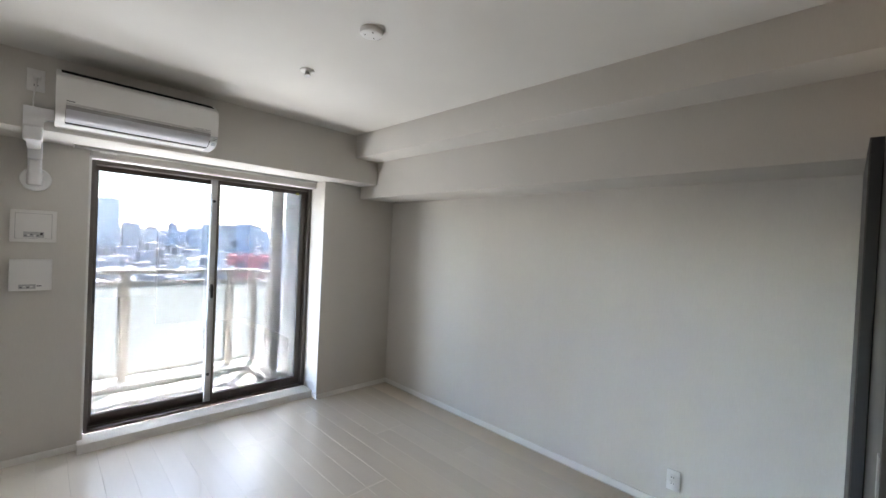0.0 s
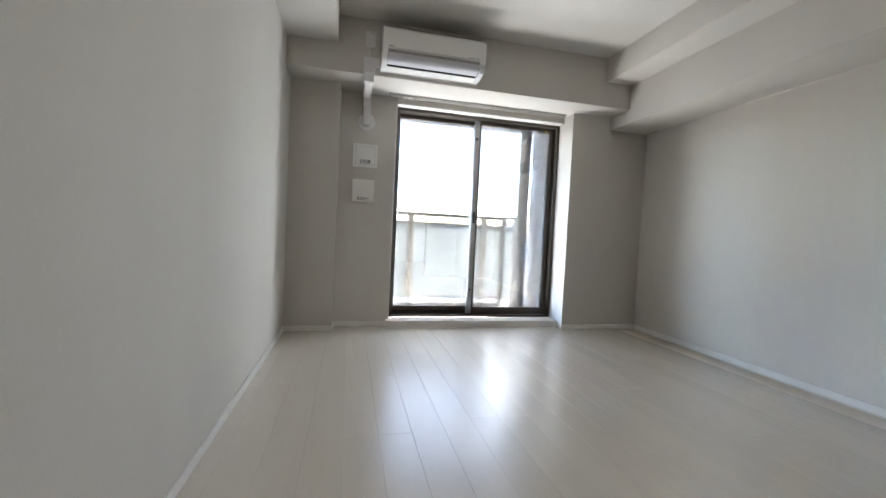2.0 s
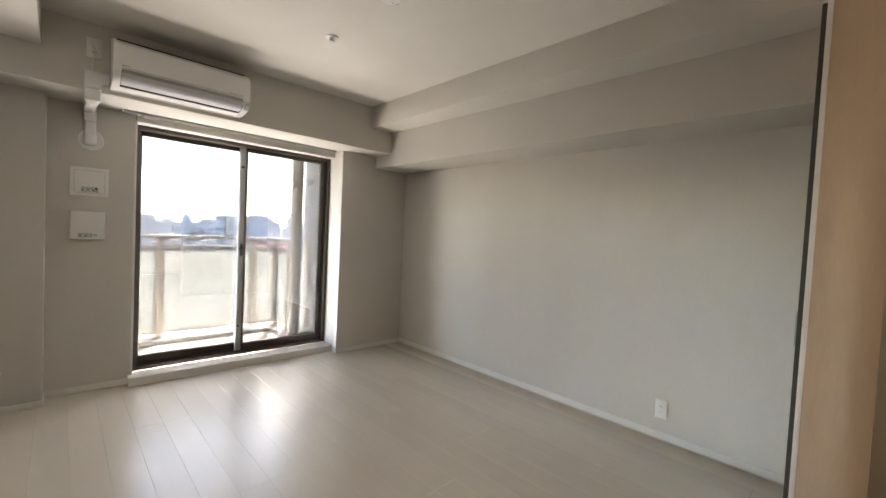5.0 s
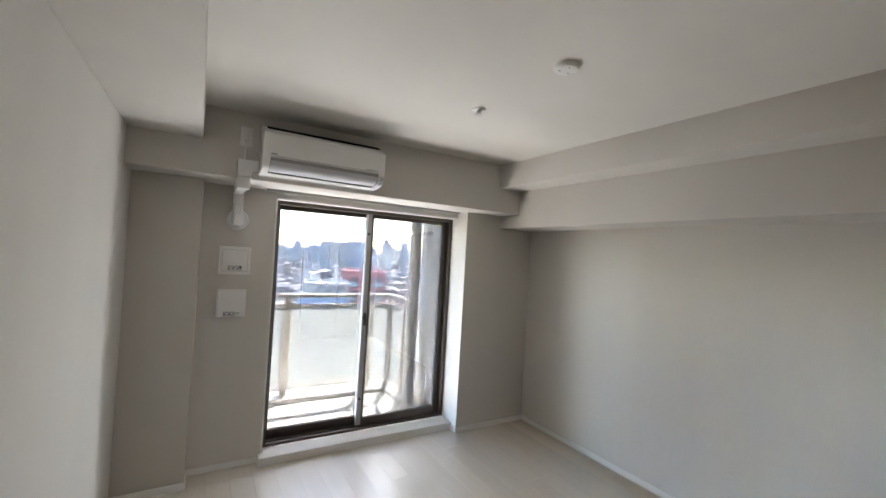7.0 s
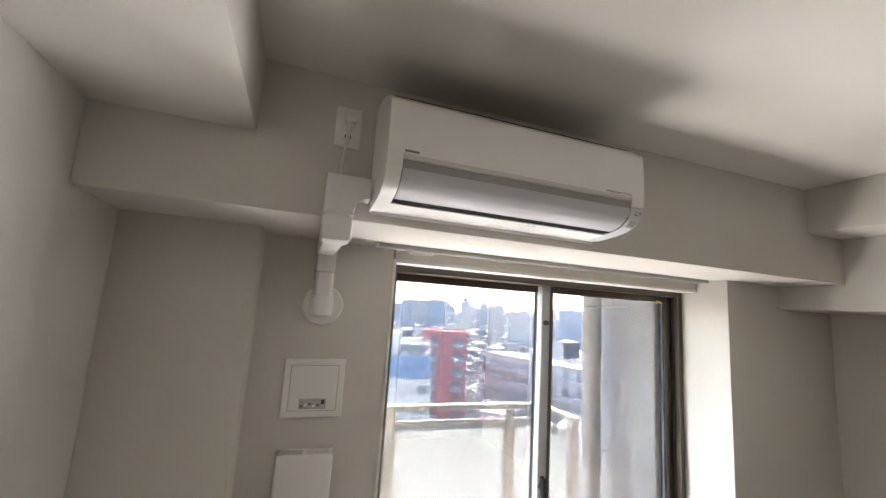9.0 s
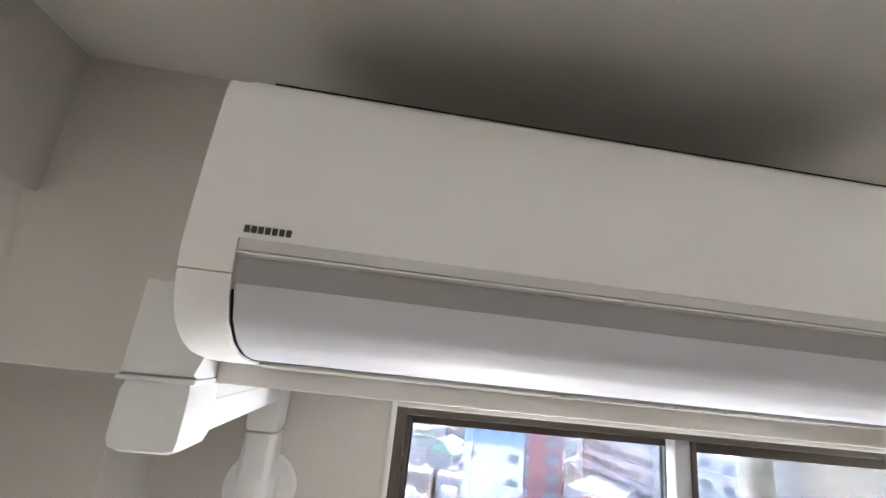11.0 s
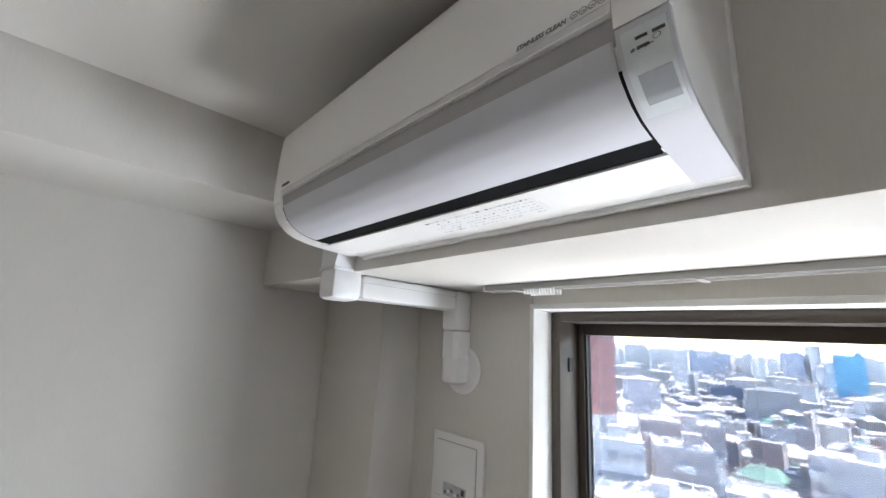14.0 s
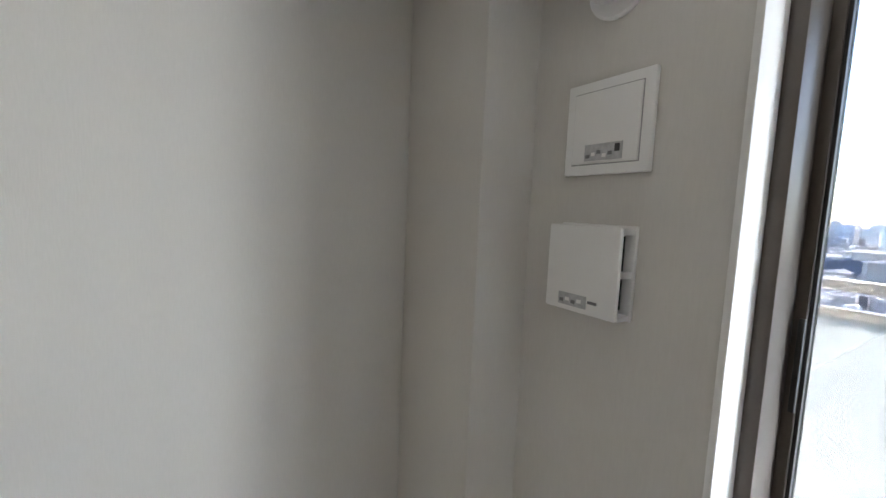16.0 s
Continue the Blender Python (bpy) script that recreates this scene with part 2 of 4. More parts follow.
def prism(points, z0, z1, bevel=0.0, bm=None):
    """An upright prism over a plan of (x, y)."""
    made = bm or bmesh.new()
    lo = [made.verts.new((x, y, z0)) for x, y in points]
    hi = [made.verts.new((x, y, z1)) for x, y in points]
    fs = [made.faces.new(lo[::-1]), made.faces.new(hi)]
    for i in range(len(lo)):
        j = (i + 1) % len(lo)
        fs.append(made.faces.new((lo[i], lo[j], hi[j], hi[i])))
    if bevel:
        bmesh.ops.bevel(made, geom=list({e for f in fs for e in f.edges}), offset=bevel, segments=2, profile=0.5, affect="EDGES", clamp_overlap=True)
    return made


def extrude_x(profile, x0, x1, bm=None, bevel=0.0):
    """A bar along x with the given (y, z) outline."""
    made = bm or bmesh.new()
    a = [made.verts.new((x0, y, z)) for y, z in profile]
    c = [made.verts.new((x1, y, z)) for y, z in profile]
    ends = [made.faces.new(a[::-1]), made.faces.new(c)]
    for i in range(len(a)):
        j = (i + 1) % len(a)
        made.faces.new((a[i], a[j], c[j], c[i]))
    if bevel:
        bmesh.ops.bevel(made, geom=list({e for f in ends for e in f.edges}), offset=bevel, segments=2, profile=0.5, affect="EDGES", clamp_overlap=True)
    return made


def extrude_y(points, y0, y1, bevel=0.0):
    """A plate along y with the given (x, z) outline."""
    made = bmesh.new()
    a = [made.verts.new((x, y0, z)) for x, z in points]
    c = [made.verts.new((x, y1, z)) for x, z in points]
    ends = [made.faces.new(a), made.faces.new(c[::-1])]
    for i in range(len(a)):
        j = (i + 1) % len(a)
        made.faces.new((a[i], c[i], c[j], a[j]))
    if bevel:
        bmesh.ops.bevel(made, geom=list(ends[0].edges), offset=bevel, segments=2, profile=0.5, affect="EDGES", clamp_overlap=True)
    return made


def tube(points, r, bm=None, n=16, caps=True):
    """A round bar along a line of points."""
    made = bm or bmesh.new()
    pts = [Vector(p) for p in points]
    rings = []
    up = Vector((0.12, 0.31, 1)).normalized()
    for i, p in enumerate(pts):
        d = (pts[min(i + 1, len(pts) - 1)] - pts[max(i - 1, 0)]).normalized()
        u = d.cross(up).normalized()
        w = d.cross(u)
        rings.append([made.verts.new(p + r * (math.cos(2 * math.pi * k / n) * u + math.sin(2 * math.pi * k / n) * w)) for k in range(n)])
    for a, c in zip(rings, rings[1:]):
        for k in range(n):
            made.faces.new((a[k], a[(k + 1) % n], c[(k + 1) % n], c[k]))
    if caps:
        made.faces.new(rings[0][::-1]); made.faces.new(rings[-1])
    return made


def lathe(profile, at, axis="Z", n=32, bm=None):
    """A turned shape from (radius, height) pairs about an axis through at."""
    made = bm or bmesh.new()
    turn = {"Z": Matrix(), "Y": Matrix.Rotation(radians(90), 4, "X")}[axis]
    m = Matrix.Translation(at) @ turn
    rings = [[made.verts.new(m @ Vector((max(r, 1e-4) * math.cos(2 * math.pi * k / n), max(r, 1e-4) * math.sin(2 * math.pi * k / n), h))) for k in range(n)] for r, h in profile]
    for a, c in zip(rings, rings[1:]):
        for k in range(n):
            made.faces.new((a[k], a[(k + 1) % n], c[(k + 1) % n], c[k]))
    made.faces.new(rings[0][::-1]); made.faces.new(rings[-1])
    return made


def letters(name, text, size, m, material_, parent, label="", shear=0.0):
    """Printed letters as a thin mesh, centred on the pose m."""
    cu = bpy.data.curves.new(name, "FONT")
    cu.body, cu.size, cu.align_x, cu.align_y, cu.extrude, cu.shear, cu.offset = text, size, "CENTER", "CENTER", 0.0002, shear, size * 0.035
    cu.resolution_u = 3
    tmp = bpy.data.objects.new(name, cu)
    scene.collection.objects.link(tmp)
    me = bpy.data.meshes.new_from_object(tmp.evaluated_get(bpy.context.evaluated_depsgraph_get()))
    bpy.data.objects.remove(tmp)
    bpy.data.curves.remove(cu)
    me.transform(m)
    me.materials.clear()
    me.materials.append(material_)
    ob = new(name, me)
    ob.parent = parent
    ob.matrix_parent_inverse = Matrix.Translation(-parent.location)
    return tagged(ob, label)


# ---- the room ----
W, CEIL, BACK = 3.36, 2.494, -3.60
WY, WIN_Y = 0.171, 0.256          # face of the low wall beside the window; inner face of the window frame
BEAM_Y, BEAM_Z = -0.277, 2.073
S = dict(kind="structure")
FAR = -7.2

part("floor_slab", box(-0.16, W + 0.16, FAR, 0.46, -0.20, -0.013), M_JOINT, None, "screed below the wooden floor", category="floor", **S)
floor = tagged(new("floor"), "whitewashed maple plank floor with a satin sheen", "floor", kind="structure")
part("wall_west", box(-0.16, 0, FAR, 0.46, -0.05, 2.62), M_WALL, None, "greige woven-look wallpaper on a long plain wall", category="wall", **S)
part("wall_east", box(W, W + 0.16, FAR, 0.46, -0.05, 2.62), M_WALL, None, "greige woven-look wallpaper above a white baseboard", category="wall", **S)
part("wall_north_1", prism([(0.0, 0.0), (0.393, 0.0), (0.393, WY), (0.877, WY), (0.885, 0.46), (0.0, 0.46)], -0.05, 2.62, 0.003), M_WALL, None, "greige papered column and wall beside the window", category="wall", **S)
part("wall_north_2", box(2.545, W, 0.0, 0.46, -0.05, 2.62, 0.003), M_WALL, None, "greige papered wall with a deep window reveal", category="wall", **S)
part("lintel", box(0.8845, 2.5445, WY, 0.458, 2.029, 2.60), M_WALL, None, "papered lintel over the balcony window", category="wall", **S)
part("wall_south", box(-0.16, W + 0.16, FAR - 0.15, FAR, -0.05, 2.62), M_WALL, None, "plain papered wall of the room behind", category="wall", **S)
part("ceiling", box(-0.16, W + 0.16, FAR, 0.46, CEIL, CEIL + 0.12), M_CEIL, None, "pale papered ceiling", category="ceiling", **S)
part("beam_1", box(0.0, W, BEAM_Y, WY + 0.1, BEAM_Z, CEIL + 0.01, 0.003), M_WALL, None, "greige papered beam over the balcony window", category="beam", **S)
part("beam_2", box(0.0, 0.374, BACK - 0.15, BEAM_Y + 0.01, 2.284, CEIL + 0.01, 0.003), M_WALL, None, "low papered beam along the wall", category="beam", **S)
part("beam_3", box(2.690, W, BACK - 0.15, BEAM_Y + 0.01, 2.287, CEIL + 0.01, 0.003), M_WALL, None, "wide papered beam stepping down from the ceiling", category="beam", **S)
part("beam_4", box(2.938, W, BACK - 0.15, 0.05, 1.952, 2.295, 0.003), M_WALL, None, "lower papered beam step above the wall", category="beam", **S)

# baseboards
BB = 0.045
for name, b in (("baseboard_1", (0.0, 0.008, FAR, -0.008, 0, BB)), ("baseboard_2", (W - 0.008, W, BACK, 0.0, 0, BB)), ("baseboard_3", (0.0, 0.401, -0.008, 0.0, 0, BB)),
                ("baseboard_4", (0.393, 0.401, 0.0, WY - 0.008, 0, BB)), ("baseboard_5", (0.393, 0.858, WY - 0.008, WY, 0, BB)), ("baseboard_6", (2.537, W - 0.008, -0.008, 0.0, 0, BB))):
    part(name, box(*b, 0.0015), M_WHITE, None, "slim white baseboard", category="baseboard", **S)
part("baseboard_7", box(2.537, 2.545, 0.0, 0.0845, 0, BB, 0.0015), M_WHITE, None, "slim white baseboard turning into the window reveal", category="baseboard", **S)
part("window_step", box(0.858, 2.544, 0.085, 0.262, -0.01, 0.064, 0.004), M_WHITE, None, "white painted step below the balcony window", category="step", **S)
part("trim_1", box(0.875, 0.8885, WY - 0.004, WIN_Y + 0.006, 0.066, 2.028, 0.0015), M_WHITE, None, "white window casing", category="trim", **S)
part("trim_2", box(0.889, 2.5445, WY - 0.004, WIN_Y + 0.006, 2.014, 2.0285, 0.0015), M_WHITE, None, "white window casing across the head", category="trim", **S)

# partition to the room behind
PY = -3.60
part("partition", box(2.0, W, BACK - 0.15, PY, 0, CEIL, 0.003), M_JAMB, None, "beige end of the partition beside the doorway, warm light in its colour", category="wall", **S)
part("trim_4", box(1.992, 1.9995, PY - 0.010, PY + 0.002, 0, CEIL, 0.001), M_WHITE, None, "white edge strip of the partition", category="trim", **S)
door = tagged(new("door_1"), "dark sliding door panel parked open against the partition", "sliding door", kind="structure")
part("door_panel", box(2.625, W - 0.02, PY + 0.014, PY + 0.050, 0.008, 1.965, 0.002), M_DOOR, door)
part("edge_seal", box(2.617, 2.6245, PY + 0.018, PY + 0.046, 0.01, 1.96), M_RUBBER, door, "black edge seal")
part("door_guide", box(2.001, 2.616, PY + 0.0025, PY + 0.014, 0.008, 1.965, 0.001), M_DOOR, door, "dark guide panel on the partition")
part("latch", box(2.010, 2.045, PY + 0.0142, PY + 0.018, 1.00, 1.10, 0.001), M_GREY, door, "small grey latch plate")

# ---- balcony window ----
window = tagged(new("window_1"), "two-panel sliding balcony window with a bronze aluminium frame", "window", kind="structure")
X0, X1, Z0, Z1 = 0.889, 2.5435, 0.0645, 2.0125
wf = part("window_frame", box(X0, X0 + 0.028, WIN_Y, 0.42, Z0, Z1, 0.002), M_BRONZE, window)
for b in ((X1 - 0.030, X1, WIN_Y, 0.42, Z0, Z1), (X0 + 0.028, X1 - 0.030, WIN_Y, 0.42, Z1 - 0.026, Z1), (X0 + 0.028, X1 - 0.030, WIN_Y, 0.42, Z0, Z0 + 0.022)):
    part("frame_bar", box(*b, 0.002), M_BRONZE, window)
part("frame_bar", box(X0 + 0.001, X1 - 0.001, WIN_Y + 0.008, 0.419, Z1 + 0.0005, 2.0287), M_BRONZE, window)
for k in range(3):
    part("track_rib", box(X0 + 0.03, X1 - 0.032, 0.29 + 0.045 * k, 0.296 + 0.045 * k, Z0 + 0.022, Z0 + 0.032), M_BRONZE, window)
    part("jamb_rib", box(X1 - 0.040, X1 - 0.030, 0.285 + 0.045 * k, 0.291 + 0.045 * k, Z0 + 0.03, Z1 - 0.03), M_GREY if k else M_BRONZE, window)


def sash(x0, x1, y0, y1, left, right, mat_left, mat_right):
    zb, zt = Z0 + 0.018, Z1 - 0.019
    s = part("sash", box(x0 + left, x1 - right, y0, y1, zb, zb + 0.072, 0.002), M_BRONZE, window)
    part("top_rail", box(x0 + left, x1 - right, y0, y1, zt - 0.040, zt, 0.002), M_BRONZE, s)
    part("stile", box(x0, x0 + left, y0, y1, zb, zt, 0.003), mat_left, s)
    part("stile", box(x1 - right, x1, y0, y1, zb, zt, 0.003), mat_right, s)
    g = part("pane", box(x0 + left - 0.004, x1 - right + 0.004, (y0 + y1) / 2 - 0.003, (y0 + y1) / 2 + 0.003, zb + 0.068, zt - 0.036), M_GLASS, s)
    g.visible_shadow = False
    for b in ((x0 + left, x0 + left + 0.006, zb + 0.072, zt - 0.040), (x1 - right - 0.006, x1 - right, zb + 0.072, zt - 0.040)):
        part("gasket", box(b[0], b[1], y0 + 0.006, y1 - 0.006, b[2], b[3]), M_RUBBER, s)
    return s


outer = sash(X0 + 0.022, 1.728, 0.356, 0.396, 0.026, 0.042, M_BRONZE, M_BRONZE)
inner = sash(1.668, X1 - 0.036, 0.300, 0.342, 0.060, 0.048, M_STILE, M_BRONZE)
part("stile_trim", box(1.712, 1.7285, 0.294, 0.2995, Z0 + 0.03, Z1 - 0.03, 0.001), M_BRONZE, inner, "dark bronze edge of the stile")
lock = part("crescent_lock", lathe([(0.0, 0.0), (0.017, 0.0), (0.017, 0.012), (0.013, 0.016), (0.0, 0.016)], (1.690, 0.300, 1.055), "Y", 20), M_BRONZE, inner, "dark crescent lock")
part("lever", extrude_x([(0.298, 1.10), (0.276, 1.09), (0.272, 1.00), (0.278, 0.985), (0.287, 0.995), (0.298, 1.06)], 1.680, 1.700, None, 0.002), M_RUBBER, inner, "black lock lever")
for z in (1.805, 0.33):
    part("stopper", lathe([(0.0, 0.0), (0.012, 0.0), (0.012, 0.014), (0.009, 0.022), (0.0, 0.022)], (1.686, 0.300, z), "Y", 16), M_RUBBER, inner, "small dark stopper knob")
part("guide_tab", box(2.40, 2.43, 0.293, 0.2995, 1.948, 1.962, 0.001), material("yellow_tab", (0.55, 0.45, 0.08), 0.6), inner, "small yellow guide sticker")
part("pull", box(0.928, 0.938, 0.345, 0.3555, 0.98, 1.16, 0.002), M_RUBBER, outer, "recessed black finger pull")

part("jamb_stop", box(X0 + 0.0282, X0 + 0.034, 0.300, 0.324, 1.845, 1.885, 0.001), M_RUBBER, window, "small black stop on the jamb")

# curtain rail under the beam
RAILS = (0.072, 0.104)
rail = thing("curtain_rail", (1.6, 0.088, BEAM_Z), "white double curtain rail fixed under the beam", "curtain rail")
for y in RAILS:
    z = BEAM_Z - 0.0005
    part("track", extrude_x([(y - 0.009, z), (y - 0.009, z - 0.015), (y - 0.003, z - 0.015), (y - 0.003, z - 0.004), (y + 0.003, z - 0.004), (y + 0.003, z - 0.015), (y + 0.009, z - 0.015), (y + 0.009, z)], 0.795, 2.50), M_TRACK, rail)
    part("track_slot", box(0.797, 2.498, y - 0.0029, y + 0.0029, z - 0.0060, z - 0.0041), M_BLACK, rail)
    for x in (0.789, 2.5005):
        part("end_cap", box(x, x + 0.0058, y - 0.0095, y + 0.0095, z - 0.016, z, 0.001), M_PLASTIC, rail)
for x in (0.89, 1.33, 1.72, 2.12, 2.44):
    part("bracket", box(x - 0.007, x + 0.007, RAILS[0] - 0.012, RAILS[1] + 0.012, BEAM_Z - 0.0185, BEAM_Z - 0.0160, 0.001), M_TRACK, rail)
run = box(-0.0018, 0.0018, -0.004, 0.004, -0.013, 0.0, 0.0008)
box(-0.0010, 0.0010, -0.0022, 0.0022, 0.0, 0.008, 0, run)
run_me = mesh_of("runner", run, M_PLASTIC)
for y in RAILS:
    for i in range(11):
        shared("runner", run_me, rail, (0.925 + 0.0085 * i - 1.6, y - 0.088, -0.0162))


# ---- air conditioner ----
AX0, AX1 = 0.691, 1.474
AC_OUT = [(-0.04, 2.1000), (-0.125, 2.1055), (-0.150, 2.1085), (-0.178, 2.1135), (-0.200, 2.1225), (-0.219, 2.138), (-0.230, 2.160), (-0.2345, 2.185), (-0.2355, 2.215), (-0.2345, 2.275), (-0.2320, 2.322), (-0.2295, 2.3315), (-0.222, 2.3420), (-0.200, 2.3595), (-0.160, 2.3800), (-0.100, 2.4010), (-0.050, 2.4095), (0.0, 2.412)]
AC_OUT = [(BEAM_Y + y, z) for y, z in AC_OUT]


def ac_strip(z0, z1, lift, thick, x0, x1, i0=0, bevel=0.0, into=None):
    """A sheet that follows the front outline between two heights."""
    pts = []
    for (ya, za), (yb, zb) in zip(AC_OUT, AC_OUT[1:]):
        for k in range(20):
            u = k / 20
            pts.append((ya + (yb - ya) * u, za + (zb - za) * u))
    pts = [p for p in pts if z0 <= p[1] <= z1][i0:]
    step = max(1, len(pts) // 14)
    pts = pts[:-1:step] + pts[-1:]
    res_out, res_in = [], []
    for i, (y, z) in enumerate(pts):
        a, c = pts[max(i - 1, 0)], pts[min(i + 1, len(pts) - 1)]
        d = Vector((c[0] - a[0], c[1] - a[1])).normalized()
        nn = Vector((-d.y, d.x))
        if nn.x > 0.2 or (abs(nn.x) <= 0.2 and nn.y > 0 and z < 2.2):
            nn = -nn
        res_out.append((y + nn.x * lift, z + nn.y * lift))
        res_in.append((y + nn.x * (lift - thick), z + nn.y * (lift - thick)))
    return extrude_x(res_out + res_in[::-1], x0, x1, into, bevel)


ac = thing("air_conditioner", ((AX0 + AX1) / 2, BEAM_Y, 2.25), "white wall-mounted air conditioner on the beam above the window", "air conditioner")
part("body", extrude_x([(BEAM_Y - 0.001, 2.0975)] + AC_OUT, AX0 + 0.002, AX1 - 0.002, None, 0.003), M_PLASTIC, ac)
FX0, FX1 = AX0 + 0.040, AX1 - 0.044        # ends of the flap
panel = ac_strip(2.1985, 2.334, 0.005, 0.008, FX0 - 0.001, FX1 + 0.001)
ac_strip(2.1725, 2.334, 0.005, 0.008, AX0, FX0 - 0.001, into=panel)
ac_strip(2.1725, 2.334, 0.005, 0.008, FX1 + 0.001, AX1, into=panel)
part("front_panel", panel, M_PLASTIC, ac, "smooth white front panel")
# black grille, never in view, added to darken the ceiling above the unit
part("intake_grille", extrude_x([(BEAM_Y - 0.195, 2.3650), (BEAM_Y - 0.155, 2.3850), (BEAM_Y - 0.100, 2.4035), (BEAM_Y - 0.050, 2.4120), (BEAM_Y - 0.004, 2.4145), (BEAM_Y - 0.004, 2.4125), (BEAM_Y - 0.050, 2.4100), (BEAM_Y - 0.100, 2.4015), (BEAM_Y - 0.155, 2.3830), (BEAM_Y - 0.195, 2.3630)], AX0 + 0.02, AX1 - 0.02), M_BLACK, ac, "unseen dark intake grille on top, added to deepen the shade above")
part("trim_strip", ac_strip(2.1885, 2.2010, 0.0044, 0.008, FX0, FX1), M_SILVER, ac, "silver trim strip")
part("trim_ridge", ac_strip(2.1860, 2.1886, 0.0064, 0.009, FX0, FX1), M_PLASTIC, ac)
# raised grey strip; the recess's shade is put into its colour
part("air_slot", ac_strip(2.160, 2.1862, 0.0012, 0.004, FX0, FX1), M_GREY, ac, "grey strip for the shaded recess above the flap")
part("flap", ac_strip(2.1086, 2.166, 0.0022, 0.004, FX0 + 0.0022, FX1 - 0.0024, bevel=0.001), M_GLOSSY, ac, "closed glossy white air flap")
# black strips on the surface paint the shade of the gaps round the flap
part("outlet_gap", ac_strip(2.1052, 2.1095, 0.0012, 0.003, FX0 + 0.002, FX1 - 0.003), M_BLACK, ac, "black strip for the shaded outlet gap below the flap")
part("outlet_lip", ac_strip(2.1003, 2.1053, 0.0042, 0.0045, FX0 - 0.0008, FX1 + 0.0008, bevel=0.0008), M_PLASTIC, ac)
part("gap_end", ac_strip(2.1065, 2.142, 0.0024, 0.003, FX1 - 0.0026, FX1 + 0.0010), M_BLACK, ac, "black strip for the shaded gap beside the flap")
part("gap_end", ac_strip(2.1065, 2.160, 0.0022, 0.003, FX0 - 0.0004, FX0 + 0.0012), M_BLACK, ac, "black strip for the shaded gap beside the flap")
part("end_cap", ac_strip(2.1000, 2.1715, 0.0045, 0.006, AX0, FX0 - 0.001, bevel=0.001), M_PLASTIC, ac)
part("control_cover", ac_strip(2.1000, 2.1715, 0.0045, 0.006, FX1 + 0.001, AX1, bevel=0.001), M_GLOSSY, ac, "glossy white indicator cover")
film = part("indicator_panel", ac_strip(2.115, 2.1655, 0.0054, 0.003, AX1 - 0.0385, AX1 - 0.003), material("pale_blue_film", (0.66, 0.70, 0.71), 0.25), ac, "pale bluish indicator film")
part("receiver_window", ac_strip(2.120, 2.136, 0.0062, 0.003, AX1 - 0.032, AX1 - 0.006), material("grey_film", (0.38, 0.40, 0.43), 0.25), ac, "grey receiver window")
for x, z in ((0.0275, 2.1580), (0.0275, 2.1515), (0.0145, 2.1580)):
    part("print_bar", ac_strip(z - 0.0018, z + 0.0018, 0.0060, 0.002, AX1 - x, AX1 - x + 0.0095), M_INK, film)
front = lambda x, y, z, tilt=0: Matrix.Translation((x, y, z)) @ Matrix.Rotation(radians(90 + tilt), 4, "X")
letters("timer_print", "タイマー", 0.0046, front(AX1 - 0.0225, BEAM_Y - 0.2345, 2.1448, -14), M_INK, film)
ring = bmesh.new()
bmesh.ops.create_circle(ring, radius=0.0032, segments=24, matrix=front(AX1 - 0.0110, BEAM_Y - 0.2350, 2.1490, -12))
geo = bmesh.ops.extrude_edge_only(ring, edges=ring.edges[:])
cen = Vector((AX1 - 0.0110, BEAM_Y - 0.2350, 2.1490))
for v in [g for g in geo["geom"] if isinstance(g, bmesh.types.BMVert)]:
    v.co = cen + (v.co - cen) * 0.80
part("button_ring", ring, M_INK, film)
letters("feature_print", "STAINLESS CLEAN", 0.0069, front(AX1 - 0.1125, BEAM_Y - 0.2410, 2.2030, 0), M_PALE_INK, ac, "grey printed feature name", 0.2)
# maker's and product marks as plain bars
for i in range(7):
    x = FX0 + 0.002 + i * 0.0052
    part("mark_bar", box(x, x + 0.0038, BEAM_Y - 0.2413, BEAM_Y - 0.236, 2.2030, 2.2085), M_INK, ac)
for i in range(4):
    x, z = AX1 - 0.076 + i * 0.0086, 2.2042 - 0.0006 * (i % 2)
    mk = bmesh.new()
    for k in range(20):
        c, d = (math.cos(2 * math.pi * (k + q) / 20) for q in (0, 1)), (math.sin(2 * math.pi * (k + q) / 20) for q in (0, 1))
        (c0, c1), (d0, d1) = c, d
        mk.faces.new([mk.verts.new((x + 0.0042 * u * cc, BEAM_Y - 0.2411, z + 0.0040 * u * dd)) for u, cc, dd in ((1, c0, d0), (1, c1, d1), (0.66, c1, d1), (0.66, c0, d0))])
    bmesh.ops.remove_doubles(mk, verts=mk.verts, dist=1e-6)
    box(x - 0.0016, x + 0.0016, BEAM_Y - 0.2411, BEAM_Y - 0.2405, z - 0.0007, z + 0.0007, 0, mk)
    part("product_mark", mk, M_MARK, ac)
# rating label on the underside
rating = part("rating_label", ac_strip(2.1010, 2.1043, 0.0048, 0.002, 1.04, 1.26), material("label_film", (0.76, 0.76, 0.76), 0.38), ac, "pale rating label with small print")
rnd = random.Random(5)
for i in range(24):
    for j in range(6):
        if rnd.random() < 0.72:
            x, y = 1.045 + i * 0.0088, BEAM_Y - 0.105 + j * 0.009
            part("print_bar", box(x, x + rnd.uniform(0.003, 0.0075), y, y + rnd.uniform(0.003, 0.006), 2.0974 + 0.0647 * (BEAM_Y - y) - 0.0050, 2.0974 + 0.0647 * (BEAM_Y - y) - 0.0040), M_FAINT if rnd.random() < 0.9 else M_PALE_INK, rating)
